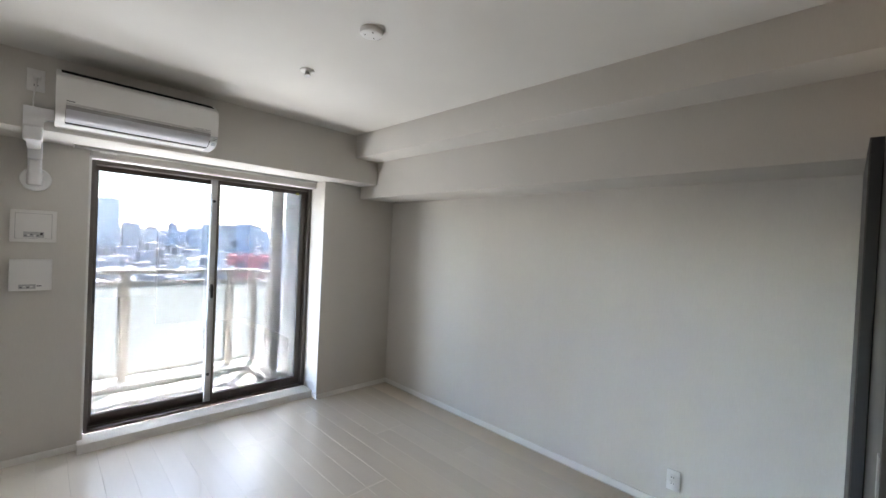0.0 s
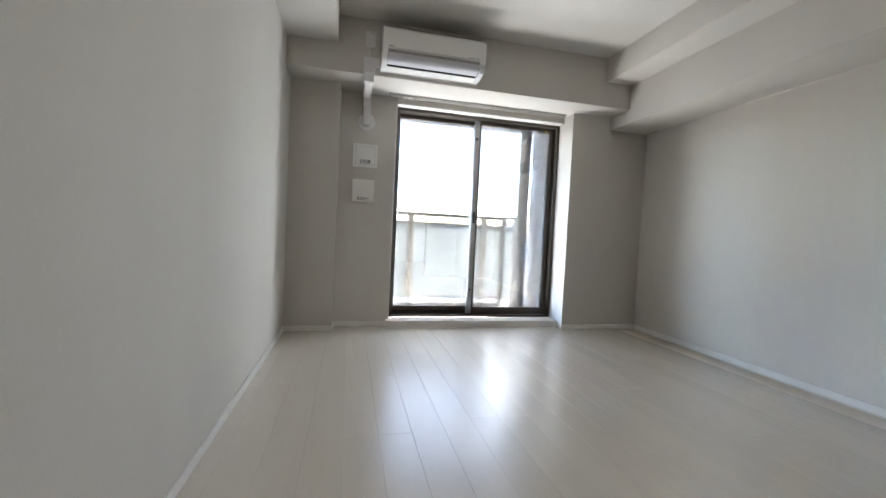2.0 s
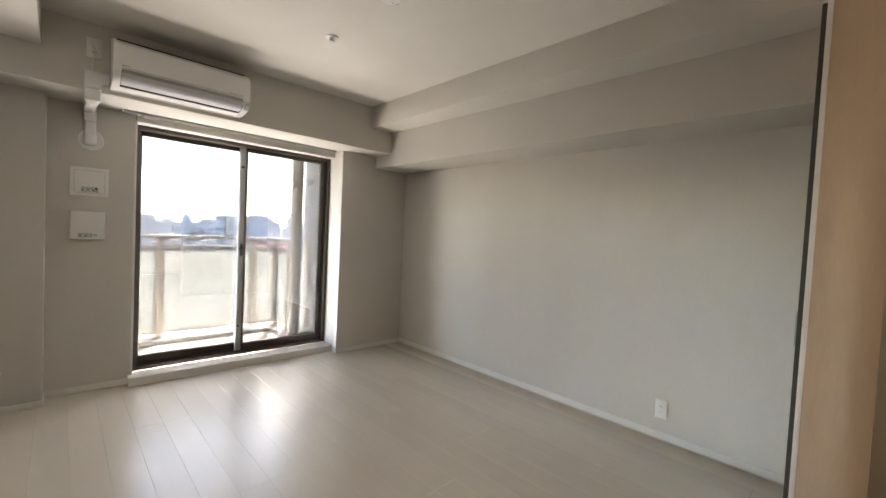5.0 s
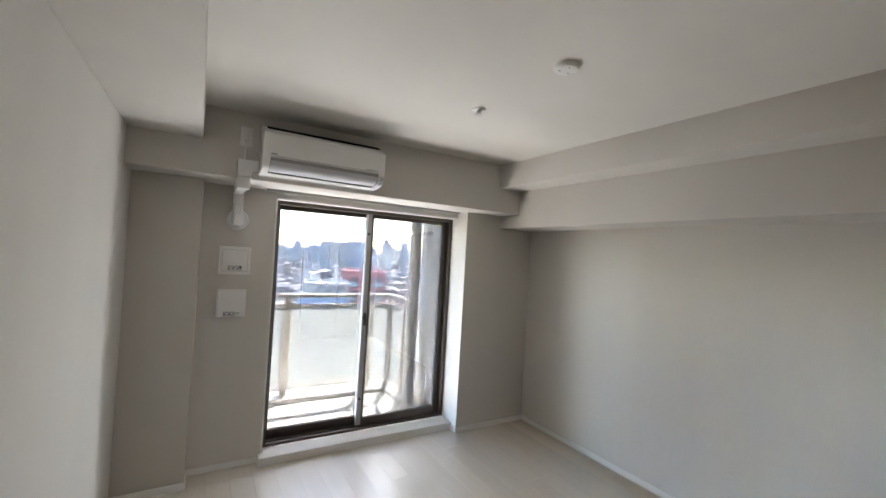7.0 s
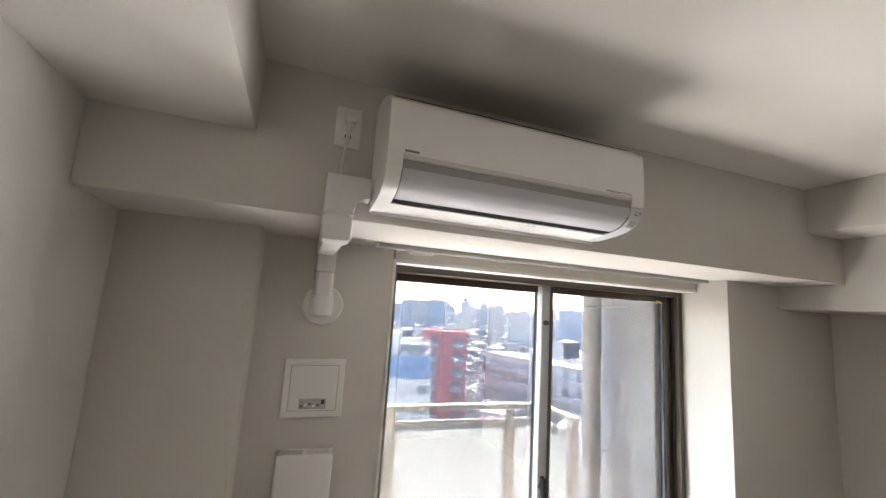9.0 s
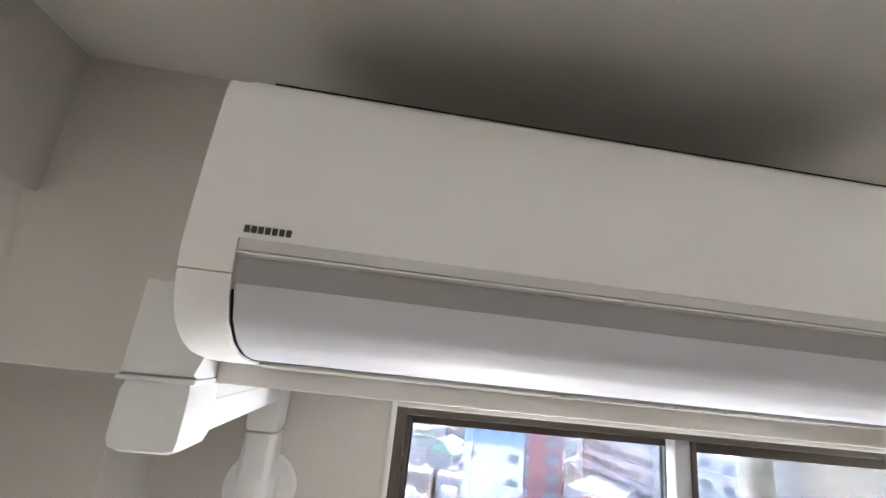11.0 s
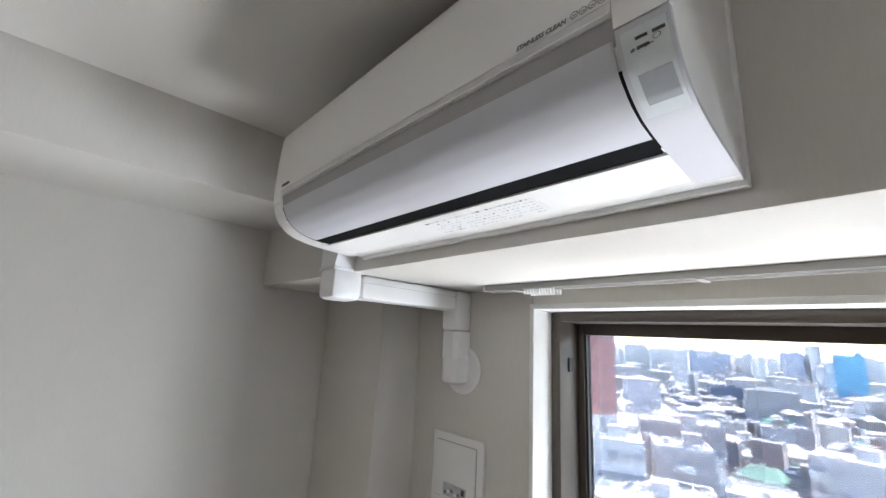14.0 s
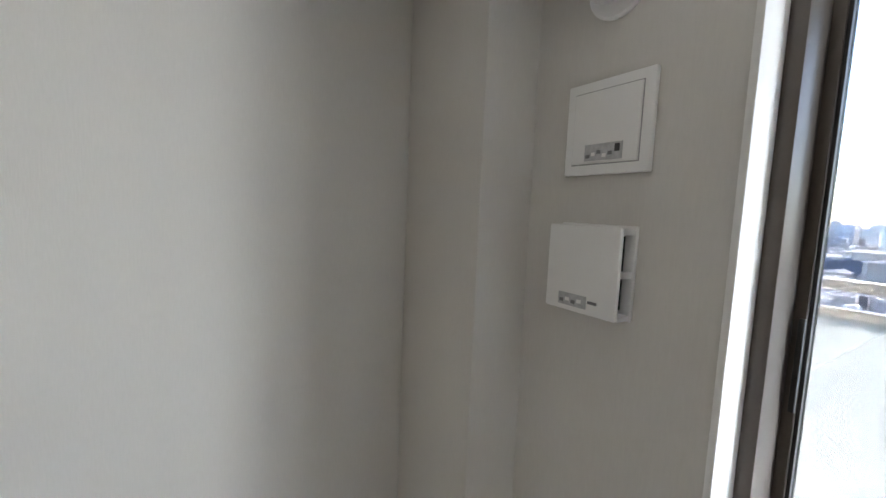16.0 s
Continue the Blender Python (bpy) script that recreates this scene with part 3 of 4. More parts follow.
part("back_plate", box(AX0 + 0.01, AX1 + 0.002, BEAM_Y - 0.014, BEAM_Y - 0.001, 2.0915, 2.385, 0.002), M_PLASTIC, ac)
ac.location.z += 0.006

# power outlet and plug above the pipe cover
po = thing("wall_outlet", (0.6120, BEAM_Y, 2.341), "white wall outlet plate with the air conditioner's plug", "outlet")
part("plate", box(0.5760, 0.6490, BEAM_Y - 0.008, BEAM_Y, 2.280, 2.402, 0.003), M_PLASTIC, po)
part("socket", box(0.5950, 0.6300, BEAM_Y - 0.011, BEAM_Y - 0.007, 2.301, 2.381, 0.002), M_PLASTIC, po)
for dx in (-0.008, 0.006):
    part("slot_hole", box(0.6130 + dx, 0.6155 + dx, BEAM_Y - 0.0118, BEAM_Y - 0.0105, 2.308, 2.318), M_BLACK, po)
plug = thing("power_plug", (0.6150, BEAM_Y - 0.011, 2.356), "white power plug and cord of the air conditioner", "plug")
part("plug_body", box(0.6000, 0.6330, BEAM_Y - 0.036, BEAM_Y - 0.011, 2.348, 2.372, 0.006), M_PLASTIC, plug)
sl = tube([(0.6150, BEAM_Y - 0.026, 2.350), (0.6140, BEAM_Y - 0.028, 2.321)], 0.0058, n=12)
relief = part("strain_relief", sl, M_PLASTIC, plug)
for k in range(5):
    part("relief_ring", tube([(0.6147 - 0.0002 * k, BEAM_Y - 0.0265 - 0.0003 * k, 2.345 - 0.005 * k), (0.6146 - 0.0002 * k, BEAM_Y - 0.0266 - 0.0003 * k, 2.343 - 0.005 * k)], 0.0072, n=12), M_PLASTIC, relief)
part("cord", tube([(0.6140, BEAM_Y - 0.028, 2.326), (0.6120, BEAM_Y - 0.030, 2.296), (0.6080, BEAM_Y - 0.032, 2.266), (0.6050, BEAM_Y - 0.034, 2.236), (0.6040, BEAM_Y - 0.036, 2.206), (0.6050, BEAM_Y - 0.038, 2.176)], 0.0038, n=10), M_PLASTIC, plug)

# refrigerant pipe cover
pc = thing("pipe_cover", (0.62, BEAM_Y, 2.1), "white plastic pipe cover running from the air conditioner into the wall", "pipe cover")
part("corner_box", extrude_y([(0.567, 2.186), (0.689, 2.186), (0.689, 2.126), (0.663, 2.126), (0.648, 2.110), (0.648, 2.081), (0.567, 2.081)], BEAM_Y - 0.054, BEAM_Y - 0.001, 0.004), M_DUCT, pc)
part("elbow", prism([(0.567, BEAM_Y - 0.056), (0.648, BEAM_Y - 0.056), (0.648, BEAM_Y + 0.03), (0.567, BEAM_Y + 0.03)], 2.000, 2.0795, 0.016), M_DUCT, pc)
part("elbow_lip", box(0.566, 0.649, BEAM_Y - 0.0572, BEAM_Y + 0.032, 2.0745, 2.0800, 0.0015), M_DUCT, pc)
part("trunking", box(0.577, 0.641, BEAM_Y + 0.034, WY - 0.062, 2.008, BEAM_Z - 0.001, 0.012), M_DUCT, pc)
part("trunking_lid_line", box(0.6408, 0.6418, BEAM_Y + 0.036, WY - 0.064, 2.050, 2.0515), M_SILVER, pc)
part("drop_elbow", prism([(0.580, WY - 0.071), (0.648, WY - 0.071), (0.648, WY - 0.001), (0.580, WY - 0.001)], 1.946, 2.072, 0.012), M_DUCT, pc)
part("drop_cover", prism([(0.5815, WY - 0.058), (0.592, WY - 0.070), (0.637, WY - 0.070), (0.6475, WY - 0.058), (0.6475, WY - 0.001), (0.5815, WY - 0.001)], 1.86, 1.945, 0.003), M_DUCT, pc)
cap = bmesh.new()
prism([(0.576, WY - 0.045), (0.590, WY - 0.072), (0.640, WY - 0.072), (0.654, WY - 0.045), (0.654, WY - 0.004), (0.576, WY - 0.004)], 1.785, 1.872, 0.024, cap)
part("wall_cap", cap, M_DUCT, pc)
part("wall_flange", lathe([(0.0, 0.0), (0.070, 0.0), (0.075, -0.004), (0.075, -0.009), (0.0, -0.009)], (0.620, WY - 0.010, 1.826), "Y", 40), M_DUCT, pc)

# ---- ventilation covers ----
va = thing("vent_hatch", (0.62, WY, 1.53), "white square ventilation hatch with a silver label on the wall", "vent cover")
vx0, vx1, vz0, vz1 = 0.513, 0.725, 1.425, 1.630
part("cover_frame", box(vx0, vx1, WY - 0.014, WY, vz0, vz1, 0.004), M_PLASTIC, va)
part("frame_groove", box(vx0 + 0.022, vx1 - 0.022, WY - 0.0146, WY - 0.012, vz0 + 0.022, vz1 - 0.022), M_GREY, va)
part("hatch_door", box(vx0 + 0.024, vx1 - 0.024, WY - 0.018, WY - 0.013, vz0 + 0.024, vz1 - 0.024, 0.002), M_PLASTIC, va)
vlabel = part("label_plate", box(vx0 + 0.060, vx1 - 0.058, WY - 0.0192, WY - 0.0175, vz0 + 0.030, vz0 + 0.066, 0.0005), M_LABEL, va, "silver label with worn print")
for i in range(5):
    part("print_bar", box(vx0 + 0.064 + 0.014 * i, vx0 + 0.074 + 0.014 * i, WY - 0.0198, WY - 0.0190, vz0 + 0.036 + 0.004 * (i % 3), vz0 + 0.044 + 0.004 * (i % 3)), M_PLASTIC if i % 2 else M_PALE_INK, vlabel)
part("print_bar", box(vx1 - 0.076, vx1 - 0.064, WY - 0.0198, WY - 0.0190, vz0 + 0.046, vz0 + 0.062), M_INK, vlabel)

vb = thing("vent_register", (0.61, WY, 1.22), "white box-shaped ventilation register with open side slots", "vent cover")
bx0, bx1, bz0, bz1 = 0.520, 0.706, 1.119, 1.312
part("back_plate", box(bx0 - 0.004, bx1 + 0.004, WY - 0.010, WY, bz0 - 0.004, bz1 + 0.004, 0.003), M_PLASTIC, vb)
part("core", box(bx0 + 0.020, bx1 - 0.020, WY - 0.0445, WY - 0.009, bz0 + 0.018, bz1 - 0.018), M_BLACK, vb, "dark inside")
part("front_cover", box(bx0, bx1, WY - 0.056, WY - 0.044, bz0, bz1, 0.004), M_PLASTIC, vb)
for b in ((bx0, bx1, bz0, bz0 + 0.010), (bx0, bx0 + 0.014, bz1 - 0.010, bz1), (bx1 - 0.014, bx1, bz1 - 0.010, bz1), (0.606, 0.620, bz1 - 0.010, bz1), (bx1 - 0.010, bx1, (bz0 + bz1) / 2 - 0.007, (bz0 + bz1) / 2 + 0.007), (bx1 - 0.010, bx1, bz1 - 0.014, bz1), (bx0, bx0 + 0.008, bz0, bz1)):
    part("rib", box(b[0], b[1], WY - 0.0445, WY - 0.009, b[2], b[3]), M_PLASTIC, vb)
blabel = part("label_plate", box(bx0 + 0.040, bx1 - 0.070, WY - 0.0572, WY - 0.0555, bz0 + 0.012, bz0 + 0.040, 0.0005), M_LABEL, vb, "silver label with worn print")
for i in range(4):
    part("print_bar", box(bx0 + 0.044 + 0.016 * i, bx0 + 0.055 + 0.016 * i, WY - 0.0578, WY - 0.0570, bz0 + 0.018 + 0.004 * (i % 2), bz0 + 0.026 + 0.004 * (i % 2)), M_PLASTIC if i % 2 else M_PALE_INK, blabel)
part("print_bar", box(bx1 - 0.066, bx1 - 0.044, WY - 0.0578, WY - 0.0554, bz0 + 0.026, bz0 + 0.032), M_PALE_INK, blabel)

# wall outlet by the floor
fo = thing("floor_outlet", (W, -2.835, 0.20), "white double wall outlet above the baseboard", "outlet")
part("plate", box(W - 0.008, W, -2.874, -2.802, 0.133, 0.255, 0.003), M_PLASTIC, fo)
for z in (0.163, 0.198):
    part("socket", box(W - 0.011, W - 0.0075, -2.853, -2.819, z, z + 0.028, 0.002), M_PLASTIC, fo)
    for dy in (-0.007, 0.005):
        part("slot_hole", box(W - 0.0118, W - 0.0105, -2.836 + dy, -2.834 + dy, z + 0.009, z + 0.019), M_BLACK, fo)

# ---- ceiling fittings ----
ro = thing("ceiling_rosette", (1.697, -1.938, CEIL), "white round ceiling socket for a lamp, no lamp fitted", "ceiling socket")
part("body", lathe([(0.0, 0.0), (0.052, 0.0), (0.052, -0.014), (0.048, -0.020), (0.040, -0.022), (0.0, -0.022)], (1.697, -1.938, CEIL), "Z", 36), M_PLASTIC, ro)
for a in (0.5, 2.6, 4.4):
    part("contact_hole", box(1.697 + 0.028 * math.cos(a) - 0.004, 1.697 + 0.028 * math.cos(a) + 0.004, -1.938 + 0.028 * math.sin(a) - 0.002, -1.938 + 0.028 * math.sin(a) + 0.002, CEIL - 0.0228, CEIL - 0.0212), M_BLACK, ro)
part("side_bracket", box(1.735, 1.760, -1.930, -1.905, CEIL - 0.012, CEIL, 0.002), M_GREY, ro)
hs = thing("sprinkler_head", (1.710, -1.286, CEIL), "small chrome and white ceiling sprinkler head", "sprinkler")
part("escutcheon", lathe([(0.0, 0.0), (0.040, 0.0), (0.038, -0.006), (0.020, -0.010), (0.0, -0.010)], (1.710, -1.286, CEIL), "Z", 28), M_PLASTIC, hs)
part("stem", lathe([(0.0, -0.008), (0.009, -0.008), (0.008, -0.030), (0.0, -0.030)], (1.710, -1.286, CEIL), "Z", 16), M_SILVER, hs)
part("deflector", lathe([(0.0, -0.030), (0.020, -0.030), (0.022, -0.034), (0.0, -0.036)], (1.710, -1.286, CEIL), "Z", 20), M_SILVER, hs)
for a in (0.4, 3.54):
    part("arm", tube([(1.710 + 0.010 * math.cos(a), -1.286 + 0.010 * math.sin(a), CEIL - 0.008), (1.710 + 0.017 * math.cos(a), -1.286 + 0.017 * math.sin(a), CEIL - 0.020), (1.710 + 0.008 * math.cos(a), -1.286 + 0.008 * math.sin(a), CEIL - 0.031)], 0.003, n=8), M_SILVER, hs)
sd = thing("smoke_detector", (1.715, -2.79, CEIL), "white round smoke detector with dark slots on the ceiling", "smoke detector")
part("body", lathe([(0.0, 0.0), (0.052, 0.0), (0.052, -0.016), (0.044, -0.026), (0.036, -0.044), (0.0, -0.046)], (1.715, -2.79, CEIL), "Z", 36), M_PLASTIC, sd)
for k in range(14):
    a = 2 * math.pi * k / 14
    bmk = box(-0.006, 0.006, -0.002, 0.002, -0.004, 0.004)
    bmk.transform(Matrix.Translation((1.715 + 0.0405 * math.cos(a), -2.79 + 0.0405 * math.sin(a), CEIL - 0.034)) @ Matrix.Rotation(a + math.pi / 2, 4, "Z"))
    part("slot_hole", bmk, M_BLACK, sd)

fx = thing("ceiling_lamp", (1.2, -5.3, CEIL), "round white ceiling lamp of the room behind", "ceiling lamp")
part("rim", lathe([(0.20, 0.0), (0.24, 0.0), (0.24, -0.08), (0.20, -0.08)], (1.2, -5.3, CEIL), "Z", 40), M_PLASTIC, fx)

# ---- balcony ----
RY = 1.58
part("balcony_floor", box(-2.6, 2.66, 0.46, 1.42, -0.25, -0.05), M_CONCRETE, None, "sunlit grey balcony floor", category="floor", **S)
part("balcony_upstand", prism([(-2.6, 1.42), (2.40, 1.42), (2.40, 0.98), (2.66, 0.98), (2.66, 1.74), (-2.6, 1.74)], -0.60, 0.0, 0.006), M_UPSTAND, None, "low concrete upstand under the railing", category="upstand", **S)
part("balcony_soffit", box(-2.6, 3.6, 0.46, 1.37, 2.60, 2.78), M_SOFFIT, None, "painted underside of the balcony above", category="ceiling", **S)
part("balcony_drop_beam", box(-2.6, 3.6, 1.37, 1.55, 2.24, 2.79), M_SOFFIT, None, "painted edge beam of the balcony above", category="beam", **S)
part("outer_wall_low", box(-2.6, 3.6, 0.462, 0.60, -3.0, -0.252), M_TILE, None, "outer wall below the balcony", category="wall", **S)
part("outer_wall_west", box(-2.6, -0.16, 0.44, 0.60, -0.05, 2.6), M_TILE, None, "tiled outer wall beside the window", category="wall", **S)
part("outer_wall_high", box(-2.6, 3.6, 0.44, 0.46, 2.60, 6.0), M_TILE, None, "outer wall above", category="wall", **S)

# unseen wall added at the balcony's end to cut skylight on the east wall
part("skylight_block_wall", box(-0.16, 0.0, 0.46, 1.366, -0.05, 2.6), M_SOFFIT, None, "unseen painted wall added between balconies to block skylight", category="wall", **S)

railing = thing("balcony_railing", (1.2, RY, 0.0), "champagne aluminium balcony railing with frosted glass panels", "railing")
POSTS = (-1.80, -0.62, 0.33, 1.262, 2.235, 2.525)
part("top_rail", box(-2.6, 2.545, RY - 0.034, RY + 0.034, 1.084, 1.126, 0.008), M_RAIL, railing)
part("mid_rail", box(-2.6, 2.53, RY - 0.016, RY + 0.016, 0.975, 1.010, 0.004), M_RAIL, railing)
part("bottom_rail", box(-2.6, 2.53, RY - 0.016, RY + 0.016, 0.055, 0.090, 0.004), M_RAIL, railing)
for x in POSTS:
    p = part("post", box(x - 0.036, x + 0.036, RY - 0.036, RY + 0.024, 0.002, 1.0835, 0.005), M_RAIL, railing)
    part("base_plate", box(x - 0.055, x + 0.055, RY - 0.055, RY + 0.045, 0.0005, 0.010, 0.002), M_RAIL, p)
for a, c in zip((-2.6,) + POSTS, POSTS):
    part("glass_panel", box(a + 0.043, c - 0.043, RY - 0.004, RY + 0.004, 0.0905, 0.9745), M_FROST, railing, "frosted glass panel").visible_shadow = False
    for x in (a + 0.0365, c - 0.0435):
        part("panel_clip", box(x, x + 0.007, RY - 0.012, RY + 0.012, 0.0905, 0.9745), M_RAIL, railing)
# short return of the railing towards the pipe
part("side_top_rail", box(2.484, 2.544, 1.10, RY - 0.035, 1.085, 1.125, 0.008), M_RAIL, railing)
part("side_mid_rail", box(2.500, 2.530, 1.10, RY - 0.037, 0.976, 1.009, 0.004), M_RAIL, railing)
part("side_bottom_rail", box(2.500, 2.530, 1.10, RY - 0.037, 0.056, 0.089, 0.004), M_RAIL, railing)
part("post", box(2.482, 2.546, 1.115, 1.180, 0.002, 1.0845, 0.005), M_RAIL, railing)
part("glass_panel", box(2.511, 2.519, 1.182, RY - 0.038, 0.0905, 0.9745), M_FROST, railing, "frosted glass panel").visible_shadow = False

pipe = thing("drainpipe", (2.49, 0.91, -0.05), "white vinyl drainpipe standing on the balcony floor", "drainpipe")
part("pipe", tube([(2.478, 0.91, -0.05), (2.478, 0.91, 2.60)], 0.063, n=28), M_PIPE, pipe)
for z in (0.96, 2.02):
    part("clip", lathe([(0.0635, -0.012), (0.0675, -0.012), (0.0675, 0.012), (0.0635, 0.012)], (2.478, 0.91, z), "Z", 28), M_RAIL, pipe)
    part("clip_arm", box(2.548, 2.628, 0.902, 0.918, z - 0.008, z + 0.008, 0.002), M_RAIL, pipe)
part("collar", lathe([(0.0, 0.0), (0.078, 0.0), (0.073, 0.035), (0.0, 0.035)], (2.478, 0.91, -0.05), "Z", 28), M_PIPE, pipe)

TX, TY0, TY1 = 2.632, 0.452, 1.052
tilewall = part("balcony_side_wall", box(TX, 3.6, TY0, TY1, -0.6, 2.6), M_GROUT, None, "white glazed tile wall at the end of the balcony", category="wall", **S)

# ---- the town below ----
GZ = -31.0
EYE = Vector((1.0, -1.0))


def polar(az, r):
    return EYE.x + r * math.sin(radians(az)), EYE.y + r * math.cos(radians(az))


M_GROUND = material("town_asphalt", (0.20, 0.20, 0.20), 0.9, vary=0.25, scale=0.05, grain=2.0, bump=0.0)
PALE = [(0.54, 0.53, 0.52), (0.62, 0.62, 0.61), (0.46, 0.43, 0.41), (0.56, 0.53, 0.48), (0.38, 0.38, 0.40), (0.30, 0.26, 0.24), (0.64, 0.63, 0.62), (0.18, 0.19, 0.22), (0.48, 0.48, 0.52)]
ROOFS = [(0.46, 0.46, 0.46), (0.30, 0.30, 0.31), (0.58, 0.57, 0.56), (0.12, 0.13, 0.17), (0.20, 0.21, 0.24), (0.42, 0.41, 0.40), (0.07, 0.09, 0.15), (0.52, 0.52, 0.52), (0.26, 0.15, 0.12), (0.10, 0.20, 0.17)]
M_HOUSE = ramp_material("rendered_house_wall", PALE)
M_ROOF = ramp_material("house_roof", ROOFS, 0.7)
# far houses and towers: distance haze is painted into these flattened, paled colours
M_FARHOUSE = ramp_material("hazed_far_house", [tuple(0.05 + 0.84 * q for q in c) for c in PALE[:4] + ROOFS[:8] + PALE[4:]], 0.8, island=True)
M_TOWER = ramp_material("hazed_tower_wall", [(0.70, 0.68, 0.65), (0.74, 0.73, 0.71), (0.42, 0.46, 0.52), (0.64, 0.62, 0.60), (0.38, 0.43, 0.50), (0.72, 0.70, 0.66), (0.58, 0.58, 0.60), (0.76, 0.75, 0.72)], 0.7, windows=3.2)
M_TOWERBLUE = ramp_material("hazed_blue_tower", [(0.42, 0.47, 0.55), (0.46, 0.51, 0.58), (0.40, 0.46, 0.56)], 0.5, windows=3.2)
M_TOWERPALE = ramp_material("hazed_pale_tower", [(0.70, 0.69, 0.65), (0.62, 0.60, 0.57), (0.74, 0.73, 0.69)], 0.7, windows=3.2)
M_PANE = material("dark_far_glass", (0.16, 0.18, 0.22), 0.2, vary=0.3, scale=0.4)
M_RED = material("red_brick_tile", (0.47, 0.21, 0.215), 0.7, vary=0.10, scale=0.5, grain=4)
M_BROWNRED = material("brown_red_tile", (0.40, 0.20, 0.18), 0.7, vary=0.10, scale=0.5, grain=4)
M_WHITEWALL = material("white_render", (0.60, 0.60, 0.59), 0.8, vary=0.07, scale=0.3, grain=3)
M_GREYWALL = material("grey_render", (0.48, 0.48, 0.49), 0.8, vary=0.08, scale=0.3, grain=3)
# lilac-grey of backlit facades, their shade put into the base colour
M_LILAC = material("shaded_lilac_render", (0.36, 0.335, 0.34), 0.8, vary=0.08, scale=0.3, grain=3)
M_BLUEROOF = material("blue_metal_roof", (0.24, 0.32, 0.44), 0.55, vary=0.10, scale=0.4, grain=5)
M_NAVY = material("navy_sheet_wall", (0.09, 0.115, 0.17), 0.6, vary=0.12, scale=0.4)
M_CYAN = material("blue_scaffold_sheet", (0.16, 0.40, 0.56), 0.7, vary=0.06, scale=0.2)
M_BALC = material("blue_grey_balcony_glass", (0.30, 0.40, 0.44), 0.3, vary=0.1)
M_WROOF = material("white_roof_sheet", (0.52, 0.52, 0.52), 0.7, vary=0.08, scale=0.2, grain=2)
M_STEEL = material("painted_steel_truss", (0.66, 0.67, 0.68), 0.5, vary=0.05)
M_LEAF = material("tree_leaf", (0.085, 0.13, 0.035), 0.6, vary=0.35, scale=1.5, grain=9)
M_BARK = material("tree_bark", (0.12, 0.09, 0.065), 0.9, vary=0.2)

g = bmesh.new()
bmesh.ops.create_grid(g, x_segments=2, y_segments=2, size=4500, matrix=Matrix.Translation((0, 4000, GZ)))
part("ground", g, M_GROUND, None, "grey town ground with streets", category="ground", **S)

PANE = mesh_of("window", box(-0.6, 0.6, -0.04, 0.04, -0.6, 0.6), M_PANE)
PALE_SILL = mesh_of("balcony", box(-1.2, 1.2, -0.9, 0.0, -0.5, 0.5), M_WHITEWALL)
ROOF_RAIL = mesh_of("roof_rail", box(-0.5, 0.5, -0.03, 0.03, 0, 0.09), M_STEEL)
aerial = box(-0.035, 0.035, -0.035, 0.035, 0, 3.0)
for zz, half in ((2.95, 0.55), (2.6, 0.42), (2.3, 0.5)):
    box(-half, half, -0.02, 0.02, zz - 0.02, zz + 0.02, 0, aerial)
AERIAL = mesh_of("antenna", aerial, M_STEEL)
SILL = mesh_of("balcony", box(-1.35, 1.35, -0.9, 0.05, -0.5, 0.5), M_BALC)


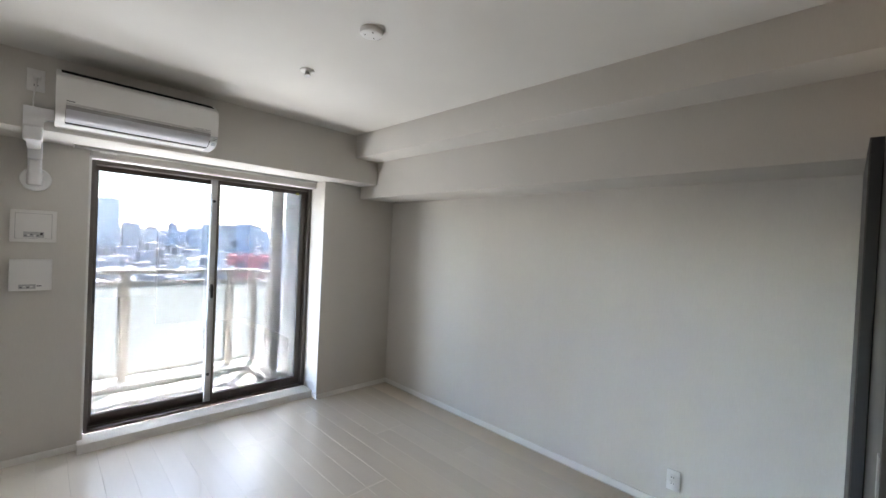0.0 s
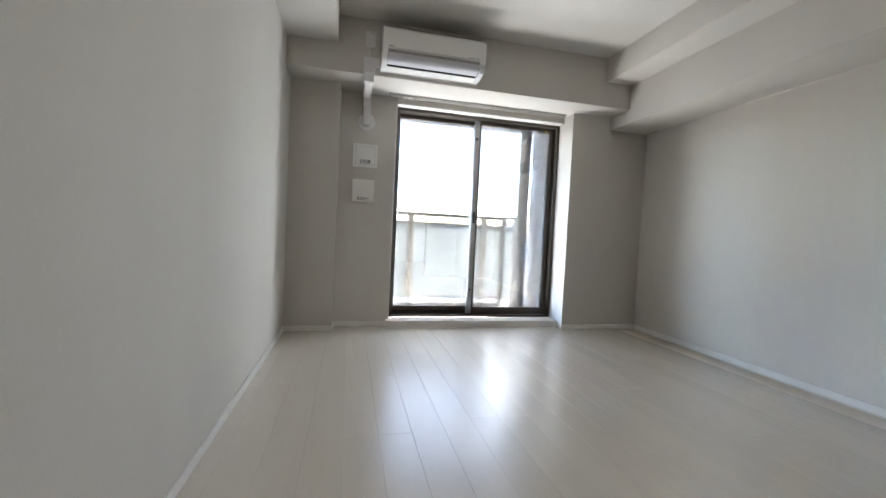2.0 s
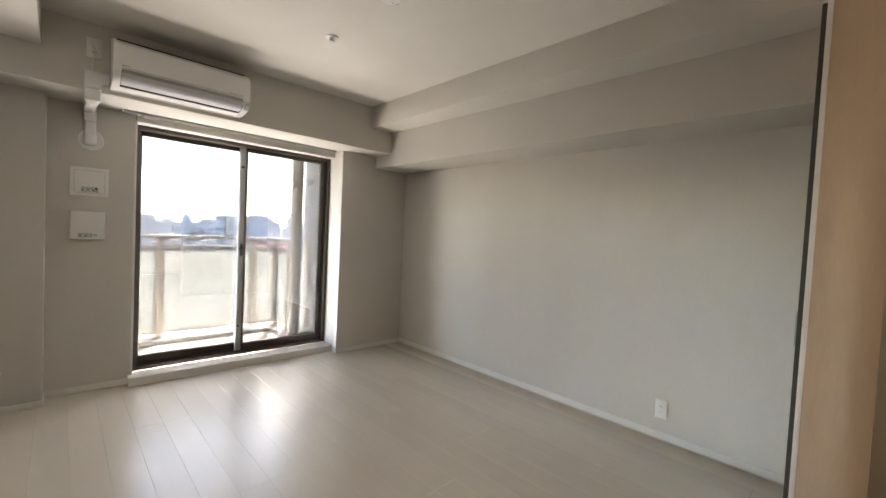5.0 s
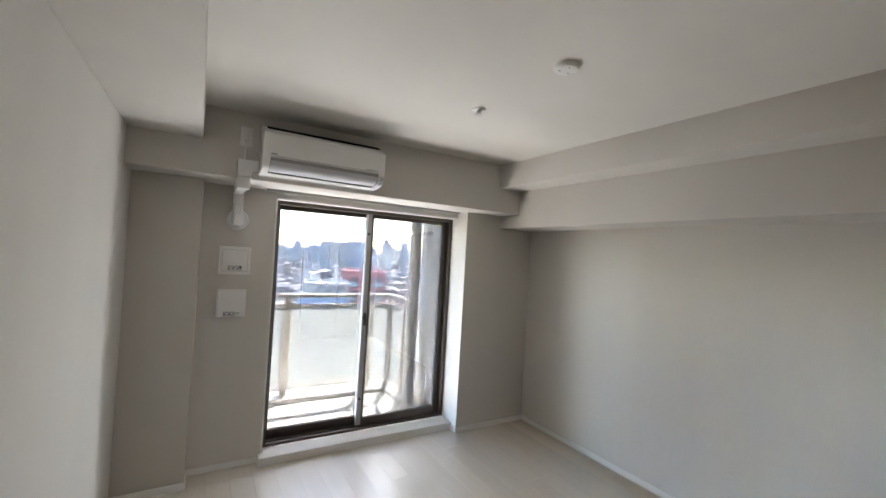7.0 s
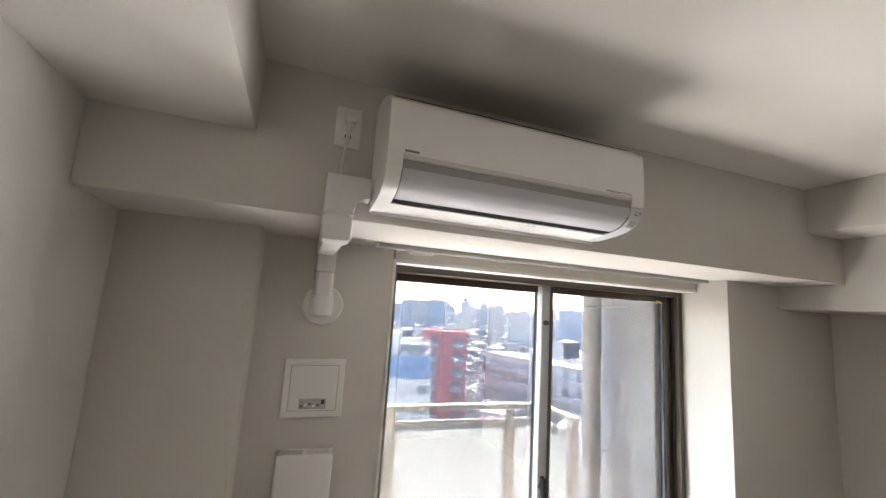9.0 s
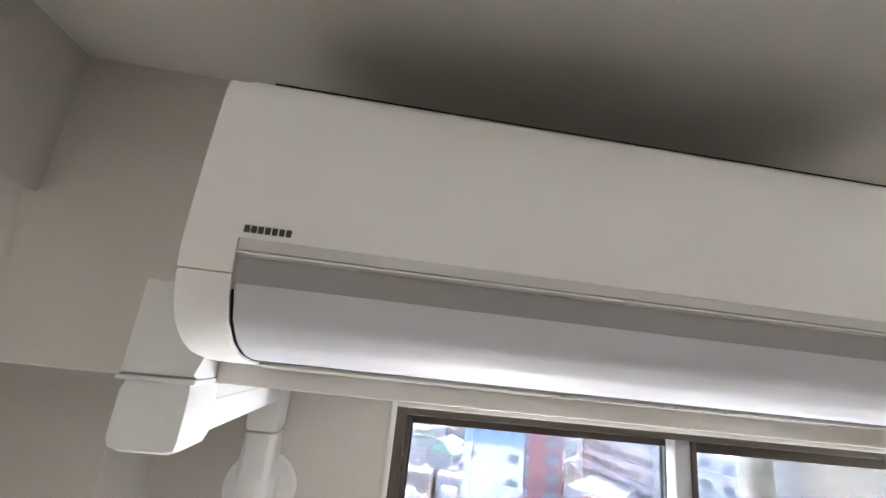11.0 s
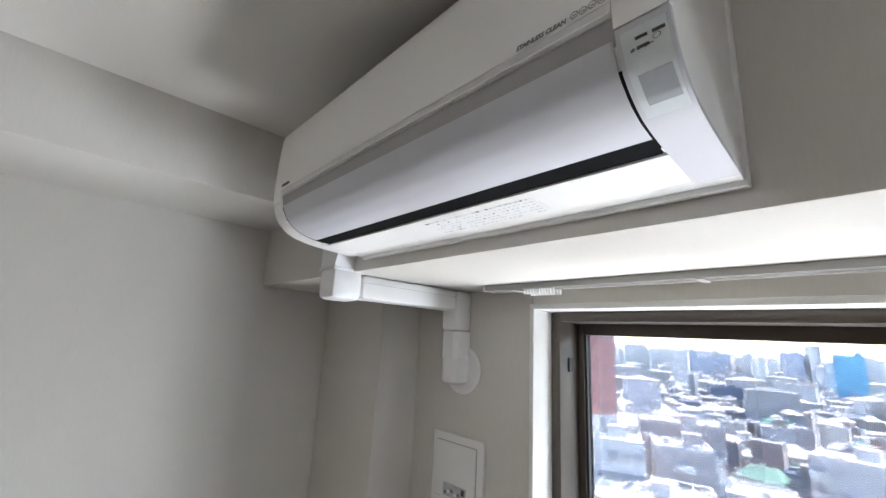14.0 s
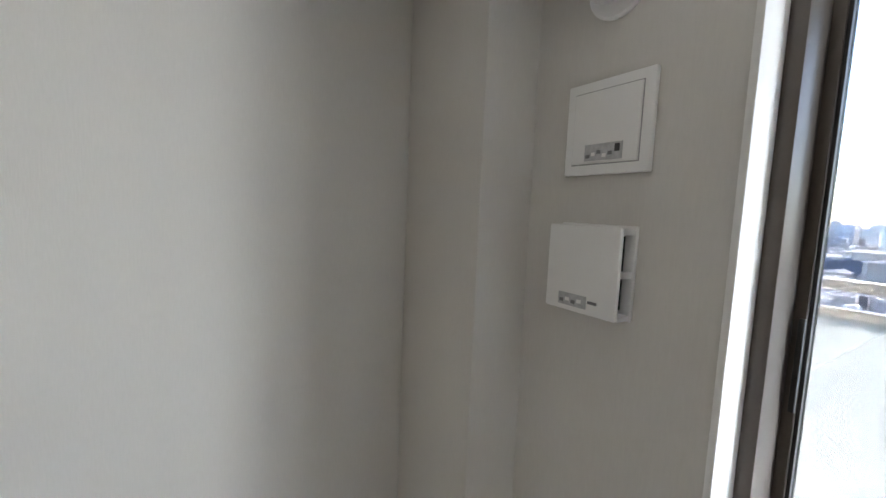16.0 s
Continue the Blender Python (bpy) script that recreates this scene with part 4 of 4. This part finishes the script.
def building(name, label, az, r, w, d, h, turn, wall, roof=None, windows=True, category="building", pitch=2.4, wx=2.6, base=GZ, parapet=True, flat=True, seed=0, hut=True):
    """A house or block: w along its front, which faces the viewer when turn is 0; windows are set into the front and both sides."""
    rr = random.Random(seed)
    x, y = polar(az, r)
    ob = part("wall", box(-w / 2, w / 2, 0, d, 0, h), wall)
    ob.name = name
    ob.matrix_basis = Matrix.Translation((x, y, base)) @ Matrix.Rotation(radians(-az + turn), 4, "Z")
    tagged(ob, label, category, {"house": "houses of the town", "tower": "towers on the skyline"}.get(category, ""))
    roof = roof or M_ROOF
    if flat:
        bm = box(-w / 2 + 0.2, w / 2 - 0.2, 0.2, d - 0.2, h, h + 0.12)
        if parapet:
            for b in ((-w / 2, w / 2, 0, 0.2), (-w / 2, w / 2, d - 0.2, d), (-w / 2, -w / 2 + 0.2, 0.2, d - 0.2), (w / 2 - 0.2, w / 2, 0.2, d - 0.2)):
                box(*b, h, h + 0.55, 0, bm)
        child = part("roof", bm, roof)
        child.parent = ob
        if hut and w > 7 and rr.random() < 0.7:
            pw = rr.uniform(2, 3.4)
            px, py = rr.uniform(-w / 2 + 2.2, w / 2 - 2.2), d * rr.uniform(0.35, 0.7)
            c2 = part("roof_hut", box(px - pw / 2, px + pw / 2, py - 1.3, py + 1.3, h + 0.12, h + rr.uniform(1.6, 2.8)), wall)
            c2.parent = ob
        for k in range(rr.randint(1, 4)):
            px, py = rr.uniform(-w / 2 + 1, w / 2 - 1), rr.uniform(0.8, d - 0.8)
            c2 = part("roof_unit", box(px - 0.5, px + 0.5, py - 0.4, py + 0.4, h + 0.12, h + rr.uniform(0.7, 1.3)), M_GREYWALL)
            c2.parent = ob
    else:
        bm = bmesh.new()
        rise = min(d, w) * 0.28
        vs = [bm.verts.new(p) for p in ((-w / 2 - 0.3, -0.3, h), (w / 2 + 0.3, -0.3, h), (w / 2 + 0.3, d + 0.3, h), (-w / 2 - 0.3, d + 0.3, h), (-w / 2 + w * 0.22, d / 2, h + rise), (w / 2 - w * 0.22, d / 2, h + rise))]
        for f in ((0, 1, 5, 4), (2, 3, 4, 5), (1, 2, 5), (3, 0, 4), (3, 2, 1, 0)):
            bm.faces.new([vs[i] for i in f])
        child = part("roof", bm, roof)
        child.parent = ob
    if windows and rr.random() < 0.5:
        mx, my = rr.uniform(-w / 3, w / 3), rr.uniform(d * 0.3, d * 0.7)
        o = shared("antenna", AERIAL, ob, (mx, my, h + 0.1), rr.uniform(0, 3))
    if windows and flat and rr.random() < 0.6:
        for y in (0.1, d - 0.1):
            o = shared("roof_rail", ROOF_RAIL, ob, (0, y, h + 1.05))
            o.scale = (w, 1, 1)
    if windows:
        rows = max(1, int(h // 3.0))
        for k in range(rows):
            z = h - 1.6 - 3.0 * k
            if z < 1 or k > 4:
                break
            n = max(1, int(w / wx))
            for i in range(n):
                if rr.random() < 0.82:
                    o = shared("window", PANE, ob, (-w / 2 + (i + 0.5) * w / n, 0.0, z))
                    o.scale = (rr.uniform(0.55, 1.3), 1, rr.uniform(0.5, 1.0))
                    if n > 1 and rr.random() < 0.22:
                        shared("balcony", PALE_SILL, ob, (-w / 2 + (i + 0.5) * w / n, 0.0, z - 0.9))
            n = max(1, int(d / (wx * 1.3)))
            for side in (-1, 1):
                for i in range(n):
                    if rr.random() < 0.6:
                        o = shared("window", PANE, ob, (side * w / 2, (i + 0.5) * d / n, z), math.pi / 2)
                        o.scale = (0.8, 1, 0.8)
    return ob


taken = []


def mark(az, r, size):
    taken.append((*polar(az, r), size))


# red apartment block with balconies
red = building("apartment_block", "red-tiled apartment block with pale balconies", 20.2, 88, 9.6, 13, 27.6, 0, M_RED, M_RED, windows=False, seed=1, hut=False)
mark(20.9, 94, 13)
for k in range(8):
    z = 27.6 - 1.9 - 3.0 * k
    for x in (-2.2, 2.9):
        o = shared("balcony", SILL, red, (x, -0.02, z - 0.4))
        o.scale = (0.95 if x > 0 else 0.6, 1, 1)
        o = shared("window", PANE, red, (x, 0, z + 0.75))
        o.scale = (1.6 if x > 0 else 1.0, 1, 0.9)
part("stair_tower", box(-4.7, -3.6, -0.5, 3, 0, 28.3), M_RED).parent = red
# white block with a blue mansard roof
wb = building("office_block", "white office block with a blue mansard roof", 14.8, 62, 8.2, 9, 22.3, 4, M_WHITEWALL, M_BLUEROOF, pitch=3, wx=2.1, flat=True, parapet=False, seed=2)
mark(15.2, 67, 11)
bm = bmesh.new()
v = [bm.verts.new(p) for p in ((-4.1, 0, 22.4), (4.1, 0, 22.4), (4.1, 9, 22.4), (-4.1, 9, 22.4), (-3.4, 1.6, 25.2), (4.0, 1.6, 25.2), (4.0, 9, 25.2), (-3.4, 9, 25.2))]
for f in ((0, 1, 5, 4), (1, 2, 6, 5), (3, 0, 4, 7), (2, 3, 7, 6), (4, 5, 6, 7)):
    bm.faces.new([v[i] for i in f])
part("mansard", bm, M_BLUEROOF).parent = wb
part("top_floor", box(-2.8, 3.9, 2.2, 8.6, 25.2, 27.2), M_WHITEWALL).parent = wb
part("top_floor", box(-2.1, -0.5, 3.6, 8.6, 27.2, 28.6), M_WHITEWALL).parent = wb
part("terrace_rail", box(-0.4, 3.8, 2.3, 2.4, 27.3, 27.9), M_STEEL).parent = wb
for x in (-0.2, 1.4, 2.9):
    o = shared("window", PANE, wb, (x, 2.2, 26.5))
    o.scale = (1.0, 1, 0.6)
    o = shared("window", PANE, wb, (x - 0.6, 2.2, 25.9))
    o.scale = (0.7, 1, 0.7)
    o = shared("dormer", PANE, wb, (x * 1.6 - 2, 0.7, 23.6))
    o.scale = (0.6, 1, 0.6)
# long grey balcony slab block
slab = building("slab_block", "long grey apartment slab with rows of balconies", 32.2, 94, 38, 10, 22.3, -46, M_WHITEWALL, M_WROOF, windows=False, seed=3)
for a_, r_ in ((27, 112), (31, 104), (35, 98), (39, 90), (43, 86)):
    mark(a_, r_, 14)
for k in range(6):
    z = 22.3 - 1.7 - 3.0 * k
    part("balcony_row", box(-18.5, 18.5, -1.1, 0.0, z - 1.3, z - 0.3), M_GREYWALL).parent = slab
    for i in range(10):
        o = shared("window", PANE, slab, (-17 + i * 3.8, -0.01, z + 0.55))
        o.scale = (1.5, 1, 0.9)
# navy house, white block, long white roof, tree
nv = building("townhouse", "navy-clad townhouse with a white roof", 27.4, 58, 8.0, 8, 14.4, -8, M_NAVY, M_WROOF, parapet=False, seed=4)
mark(27.4, 62, 9)
wt = building("townhouse", "white townhouse with small windows", 38.0, 60, 7.0, 9, 16.8, -14, M_WHITEWALL, M_WROOF, seed=5)
mark(38, 64, 9)
ws = building("warehouse", "long low warehouse with a white roof", 26.6, 84, 9, 34, 12.6, -20, M_GREYWALL, M_WROOF, wx=3.0, seed=6)
mark(29, 92, 12); mark(31, 104, 12)
lr = building("shop_house", "shop building in shaded lilac-grey with a pale roof", 14.5, 47, 9, 8, 12.6, 10, M_LILAC, M_WROOF, seed=7)
mark(14.5, 51, 9)
lr2 = building("shop_house", "pale building with a roof terrace", 20.6, 46, 5.5, 6, 13.2, 6, M_LILAC, M_WROOF, seed=8)
mark(20.6, 49, 7)
# brown-red tower, seen at the window's edge
bt = building("residential_tower", "tall brown-red tiled tower on a white base", -31.2, 80, 21.6, 20, 44.0, 9, M_BROWNRED, base=GZ + 21.5, windows=False, seed=9)
mark(-28, 90, 20)
part("podium", box(-10.8, 10.8, 0.0, 20, -21.5, -0.01), M_WHITEWALL).parent = bt
for k in range(19):
    for i in range(7):
        z = 1.5 + 3.0 * (k - 5)
        if z > 43:
            continue
        o = shared("window", PANE, bt, (10.0 - 1.5 * i if i < 2 else 9.2 - 1.7 * i, -0.02, z))
        o.scale = (0.42 if i < 1 else 0.55, 1, 0.75)
# truss roof, atrium house and neighbours
tr = building("truss_roof_hall", "pale hall with an open white steel truss roof", -20.5, 66, 15, 12, 12.4, -6, M_GREYWALL, M_WROOF, parapet=True, seed=10)
mark(-20.5, 71, 12)
ts = bmesh.new()
for i in range(7):
    x = -7.0 + 14 * i / 6
    tube([(x, 0.3, 13.7), (x, 11.7, 13.7)], 0.10, ts, 6)
    if i < 6:
        tube([(x, 0.3 if i % 2 else 11.7, 13.7), (x + 14 / 6, 11.7 if i % 2 else 0.3, 13.7)], 0.08, ts, 6)
for y in (0.3, 4.0, 8.0, 11.7):
    tube([(-7, y, 13.7), (7, y, 13.7)], 0.10, ts, 6)
for x in (-7, 0, 7):
    for y in (0.3, 11.7):
        tube([(x, y, 12.4), (x, y, 13.7)], 0.10, ts, 6)
part("roof_truss", ts, M_STEEL).parent = tr
ah = building("apartment_house", "apartment house in shaded lilac-grey, slanted top floor white as sunlit", -16.8, 80, 8.5, 8, 17.6, 8, M_LILAC, M_WROOF, seed=11)
# wing painted white for its sunlit side, against the shade-coloured front
part("slanted_wing", prism([(4.25, 0.0), (6.2, 0.0), (6.2, 8.0), (4.25, 8.0)], 0, 14.0), M_WHITEWALL).parent = ah
sw = bmesh.new()
v = [sw.verts.new(p) for p in ((4.26, 0.05, 14.0), (6.2, 0.05, 14.0), (4.26, 0.05, 17.4), (4.26, 7.95, 14.0), (6.2, 7.95, 14.0), (4.26, 7.95, 17.4))]
for f in ((0, 1, 2), (5, 4, 3), (1, 4, 5, 2), (0, 3, 4, 1), (2, 5, 3, 0)):
    sw.faces.new([v[i] for i in f])
part("slanted_roof", sw, M_WHITEWALL).parent = ah
for y in (2.2, 4.6):
    o = shared("skylight", PANE, ah, (5.3, y, 15.7), math.pi / 2)
    o.scale = (0.7, 1, 0.7)
mark(-16.3, 85, 10)
ab = building("apartment_house", "apartment house in shaded lilac-grey with a railed roof", -17.0, 100, 15, 10, 18.6, 8, M_LILAC, M_WROOF, seed=12)
mark(-17, 105, 12)
pk = building("parking_deck", "low grey parking building beside the tower", -24.3, 74, 9, 9, 18.4, 2, M_GREYWALL, M_WROOF, wx=1.6, seed=13)
mark(-24.3, 78, 9)
gr = building("apartment_house", "grey apartment house with corner balconies", -3.0, 96, 11, 10, 17.0, -10, M_GREYWALL, M_WROOF, seed=14)
mark(-3.8, 90, 11)
building("apartment_house", "white apartment house with rooftop tank", -9.8, 78, 9, 8, 13.0, 6, M_GREYWALL, M_WROOF, seed=15)
mark(-9.8, 81, 10)
dl = building("dark_hall", "long dark navy-roofed hall", -11.6, 290, 25, 10, 14.6, 8, M_NAVY, M_NAVY, windows=False, seed=16)
mark(-11.6, 295, 18)
cy = building("scaffolded_tower", "tower wrapped in bright blue scaffold sheeting", -2.4, 400, 16, 14, 37.0, 0, M_CYAN, M_CYAN, windows=False, parapet=False, seed=17)
building("green_roof_house", "low house with a green metal roof", -8.1, 190, 8, 6, 11.0, 12, M_HOUSE, material("green_metal_roof", (0.10, 0.34, 0.26), 0.6, vary=0.1, scale=0.4), seed=18)
mark(-8.1, 194, 8)

# a dense block of ordinary houses, the nearest three hundred each a thing
rnd = random.Random(11)
singles, joined = 0, []
for k in range(2600):
    r = 40 + 200 * (k / 2600) ** 0.7
    az = rnd.uniform(-33, 46)
    w, d = rnd.uniform(4.6, 8.2), rnd.uniform(4.6, 8.0)
    h = rnd.choice((5.8, 6.2, 6.6, 7.4, 8.8, 9.2, 9.6, 11.6, 12.2)) if r > 75 else rnd.choice((6.2, 7.2, 8.8, 9.4))
    if rnd.random() < 0.08 and r > 95:
        w, h = rnd.uniform(9, 15), rnd.uniform(12, 16)
    x, y = polar(az, r + d / 2)
    if any((x - a) ** 2 + (y - c) ** 2 < (0.56 * max(w, d) + s * 0.66) ** 2 for a, c, s in taken):
        continue
    taken.append((x, y, max(w, d) * 0.72))
    flat = rnd.random() < 0.58
    singles += 1
    if singles > 290:
        joined.append((x, y, w, d, h))
        continue
    building("house", "pale rendered house with a flat roof" if flat else "small house with a hipped roof", az, r, w, d, h, rnd.choice((-14, -8, 12, 60, 76, 18)), M_HOUSE, M_ROOF, windows=r < 140, category="house", flat=flat, seed=k)

# houses beyond, too many to count: walls and roofs as loose pieces of their own colour
rnd = random.Random(23)
verts, faces = [], []
for k in range(11000 + len(joined)):
    r = 215 + 900 * rnd.random() ** 0.75
    az = rnd.uniform(-36, 48)
    x, y = polar(az, r)
    w, d, h = rnd.uniform(4.5, 9), rnd.uniform(4.5, 8), rnd.choice((5.6, 6.2, 7, 8, 9, 10, 11.5))
    if rnd.random() < 0.05:
        h, w = rnd.uniform(13, 20), rnd.uniform(10, 20)
    if k < len(joined):
        x, y, w, d, h = joined[k]
    t = radians(rnd.choice((-14, 8, 20, 40)) + 5)
    c, s = math.cos(t), math.sin(t)
    peak = rnd.random() < 0.45
    if k >= len(joined) and rnd.random() < 0.25:
        w, d, h = rnd.uniform(2.5, 4.5), rnd.uniform(2.5, 4.5), h * rnd.uniform(0.8, 1.3)
    for ring in ("wall", "roof"):
        i0 = len(verts)
        for zz in ((GZ, GZ + h) if ring == "wall" else (GZ + h + 0.02,)):
            for sx, sy in ((-1, -1), (1, -1), (1, 1), (-1, 1)):
                px, py = sx * (w / 2 + 0.3 * (ring == "roof")), sy * (d / 2 + 0.3 * (ring == "roof"))
                verts.append((x + px * c - py * s, y + px * s + py * c, zz))
        if ring == "wall":
            for f in ((0, 1, 5, 4), (1, 2, 6, 5), (2, 3, 7, 6), (3, 0, 4, 7)):
                faces.append([i0 + q for q in f])
        elif peak:
            verts.append((x, y, GZ + h + 1.8))
            for a in range(4):
                faces.append([i0 + a, i0 + (a + 1) % 4, i0 + 4])
        else:
            faces.append([i0, i0 + 1, i0 + 2, i0 + 3])
me = bpy.data.meshes.new("distant_houses")
me.from_pydata(verts, [], faces)
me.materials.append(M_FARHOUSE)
tagged(new("distant_houses", me), "dense pale roofs of distant houses", "houses", kind="stuff")

# skyline towers
rnd = random.Random(31)
for k in range(240):
    az, r = rnd.uniform(-35, 50), rnd.uniform(620, 1500)
    top = rnd.gauss(-0.6, 0.4) if az < 8 else rnd.gauss(-0.25, 0.5)
    h = max(18, r * math.tan(radians(top)) + 1.8 - GZ)
    w = rnd.uniform(16, 46) if h < 30 else rnd.uniform(14, 30)
    building("high_rise", "mid-rise block on the skyline in haze-paled colour" if h < 30 else "high-rise tower on the skyline in haze-paled colour", az, r, w, rnd.uniform(12, 20), h, rnd.uniform(-30, 30), M_TOWER, M_WROOF, windows=False, category="tower", parapet=False, seed=k + 500)
for az, r, wdeg, el, turn, mat in ((18.85, 420, 2.1, 1.2, 4, M_TOWERBLUE), (14.55, 430, 1.1, 0.95, -8, M_TOWERBLUE), (16.5, 425, 2.5, 1.0, 8, M_TOWERPALE), (22.9, 560, 0.6, 1.7, 0, M_TOWERBLUE), (23.0, 562, 1.3, 1.15, 0, M_TOWERBLUE), (25.5, 400, 0.9, 1.4, 0, M_TOWERBLUE), (27.4, 380, 1.8, 0.9, 6, M_TOWERPALE), (21.6, 470, 1.4, -0.9, 6, M_TOWERBLUE),
                                   (30.8, 300, 3.4, -0.1, 5, M_TOWERPALE), (37.2, 330, 3.0, 0.85, 3, M_TOWERBLUE), (11.05, 480, 0.9, 0.72, 0, M_TOWERBLUE), (13.2, 520, 0.9, 0.2, 0, M_TOWERBLUE), (34.0, 420, 1.6, 0.5, 4, M_TOWERPALE), (25.2, 610, 1.2, -0.6, 0, M_TOWERPALE), (9.0, 620, 1.0, 0.3, 0, M_TOWERPALE), (4.9, 500, 2.4, 3.2, 5, M_TOWERPALE), (7.2, 500, 1.5, 0.6, 5, M_TOWERPALE),
                                   (-21.6, 520, 2.4, 0.7, 10, M_TOWERPALE), (-18.9, 510, 2.2, 0.35, 8, M_TOWERPALE), (-16.9, 530, 1.5, 0.3, -6, M_TOWERPALE), (-12.6, 600, 1.2, 0.1, 0, M_TOWERBLUE), (-10.4, 640, 1.1, 0.2, 0, M_TOWERPALE), (-6.55, 560, 1.5, 0.6, 0, M_TOWERBLUE), (-5.0, 700, 1.2, 1.4, 0, M_TOWERPALE), (1.8, 560, 1.6, -0.2, 5, M_TOWERBLUE), (4.0, 600, 1.3, 0.0, 0, M_TOWERBLUE)):
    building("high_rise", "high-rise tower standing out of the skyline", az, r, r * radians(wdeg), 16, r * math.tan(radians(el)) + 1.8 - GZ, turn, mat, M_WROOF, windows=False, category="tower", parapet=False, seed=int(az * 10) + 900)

tt = building("terraced_tower", "pale apartment tower stepping down in terraces", 23.2, 300, 6, 14, 36.0, 0, M_TOWERPALE, M_WROOF, windows=False, category="tower", parapet=False, seed=77)
for i in range(7):
    part("terrace", box(-3.0 - 1.5 * (i + 1), -3.0 - 1.5 * i, 0, 14, 0, 33.6 - 2.5 * i), M_WHITEWALL).parent = tt
    part("terrace_rail", box(-3.0 - 1.5 * (i + 1), -3.0 - 1.5 * i, -0.15, 0.0, 33.0 - 2.5 * i, 34.2 - 2.5 * i), M_STEEL).parent = tt

rnd = random.Random(47)
for k in range(34):
    az = -27 + 27 * (k + rnd.random()) / 34
    r, el = rnd.uniform(420, 760), rnd.choice((-0.5, -0.2, 0.0, 0.15, 0.45))
    building("high_rise", "apartment tower on the skyline in haze-paled colour", az, r, r * radians(rnd.uniform(0.5, 1.1)), 14, r * math.tan(radians(el)) + 1.8 - GZ, rnd.uniform(-25, 25), rnd.choice((M_TOWERPALE, M_TOWERPALE, M_TOWER)), M_WROOF, windows=False, category="tower", parapet=False, seed=k + 2000)


def tree(az, r, top, spread, seed, label):
    """A tapered trunk with limbs and a crown of many small leaf blades in clumps."""
    rr = random.Random(seed)
    x, y = polar(az, r)
    h = top - GZ
    t = thing("tree", (x, y, GZ), label, "tree", "trees among the houses")
    tk = bmesh.new()
    tube([(x, y, GZ), (x + 0.1, y, GZ + h * 0.4), (x, y + 0.1, GZ + h * 0.85)], 0.22, tk, 8)
    for k in range(9):
        a, z = rr.uniform(0, 6.3), rr.uniform(0.35, 0.75)
        tube([(x, y, GZ + h * z), (x + spread * 0.55 * math.cos(a), y + spread * 0.55 * math.sin(a), GZ + h * (z + 0.12))], 0.07, tk, 6)
    part("trunk", tk, M_BARK, t)
    vs, fs = [], []
    for k in range(220):
        u = rr.random()
        z = GZ + h * (0.22 + 0.76 * u)
        rad = spread * (1 - u) ** 0.62 * (0.55 + 0.45 * math.sin(min(1, u * 5) * 1.57)) * rr.uniform(0.55, 1.08)
        a = rr.uniform(0, 6.3)
        c = Vector((x + rad * math.cos(a), y + rad * math.sin(a), z))
        for j in range(16):
            p = c + Vector((rr.gauss(0, 0.28), rr.gauss(0, 0.28), rr.gauss(0, 0.25)))
            u1 = Vector((rr.gauss(0, 1), rr.gauss(0, 1), rr.gauss(0, 0.6))).normalized() * 0.20
            u2 = Vector((rr.gauss(0, 1), rr.gauss(0, 1), rr.gauss(0, 1))).normalized() * 0.12
            i0 = len(vs)
            vs.extend((p - u1, p + u2, p + u1, p - u2))
            fs.append((i0, i0 + 1, i0 + 2, i0 + 3))
    me = bpy.data.meshes.new("crown")
    me.from_pydata([tuple(q) for q in vs], [], fs)
    me.materials.append(M_LEAF)
    o = new("crown", me)
    o.parent, o.matrix_parent_inverse = t, Matrix.Translation(-t.location)


tree(33.9, 57, -12.2, 3.3, 3, "dense green cone-shaped tree between houses")
for i, (az, r, top) in enumerate(((-20, 330, -17), (-19.2, 345, -16), (-15.5, 350, -17.5), (11, 120, -22), (12, 130, -21), (8.5, 118, -22.5), (13.2, 190, -20))):
    tree(az, r, top, 4.5, 40 + i, "leafy green street tree among the houses")

# ---- floor planks ----
PW = 0.1465
JOINT = {1: -1.815, 2: -2.53, 3: -1.72, 4: -2.872, 5: -2.302, 6: -3.29, 7: -2.05, 8: -2.75, 9: -1.55, 10: -2.4, 0: -2.2, -1: -3.0}
meshes = {}
for b in range(-1, 10):
    for half in (0, 1):
        x0 = 0.515 + 0.293 * (b - 1) + half * PW
        x1 = x0 + PW
        x0, x1 = max(x0, 0.0), min(x1, W)
        if x1 - x0 < 0.01:
            continue
        y = JOINT[b]
        while y < 0.3:
            y += 1.82
        while y > FAR:
            a, c = max(y - 1.82, FAR), min(y, 0.27)
            if c - a > 0.02:
                key = (round(x1 - x0, 4), round(c - a, 3))
                if key not in meshes:
                    meshes[key] = mesh_of("plank", box(-(x1 - x0) / 2 + 0.0002, (x1 - x0) / 2 - 0.0002, -(c - a) / 2 + 0.0005, (c - a) / 2 - 0.0005, -0.012, 0.0, 0.0004, seg=1), M_FLOOR)
                shared("plank", meshes[key], floor, ((x0 + x1) / 2, (a + c) / 2, 0))
            y -= 1.82

# ---- tiles of the balcony's end wall ----
TW, TH = 0.0985, 0.050
tile_me = mesh_of("tile", box(-0.0025, 0.001, -TW / 2 + 0.0026, TW / 2 - 0.0026, -TH / 2 + 0.0034, TH / 2 - 0.0034, 0.0008, seg=1), M_TILE)
for j in range(52):
    for i in range(6):
        y = TY0 + 0.008 + TW / 2 + i * TW
        if y + TW / 2 < TY1 + 0.04:
            shared("tile", tile_me, tilewall, (TX - 0.001, y, -0.001 + TH * (j + 0.5)))
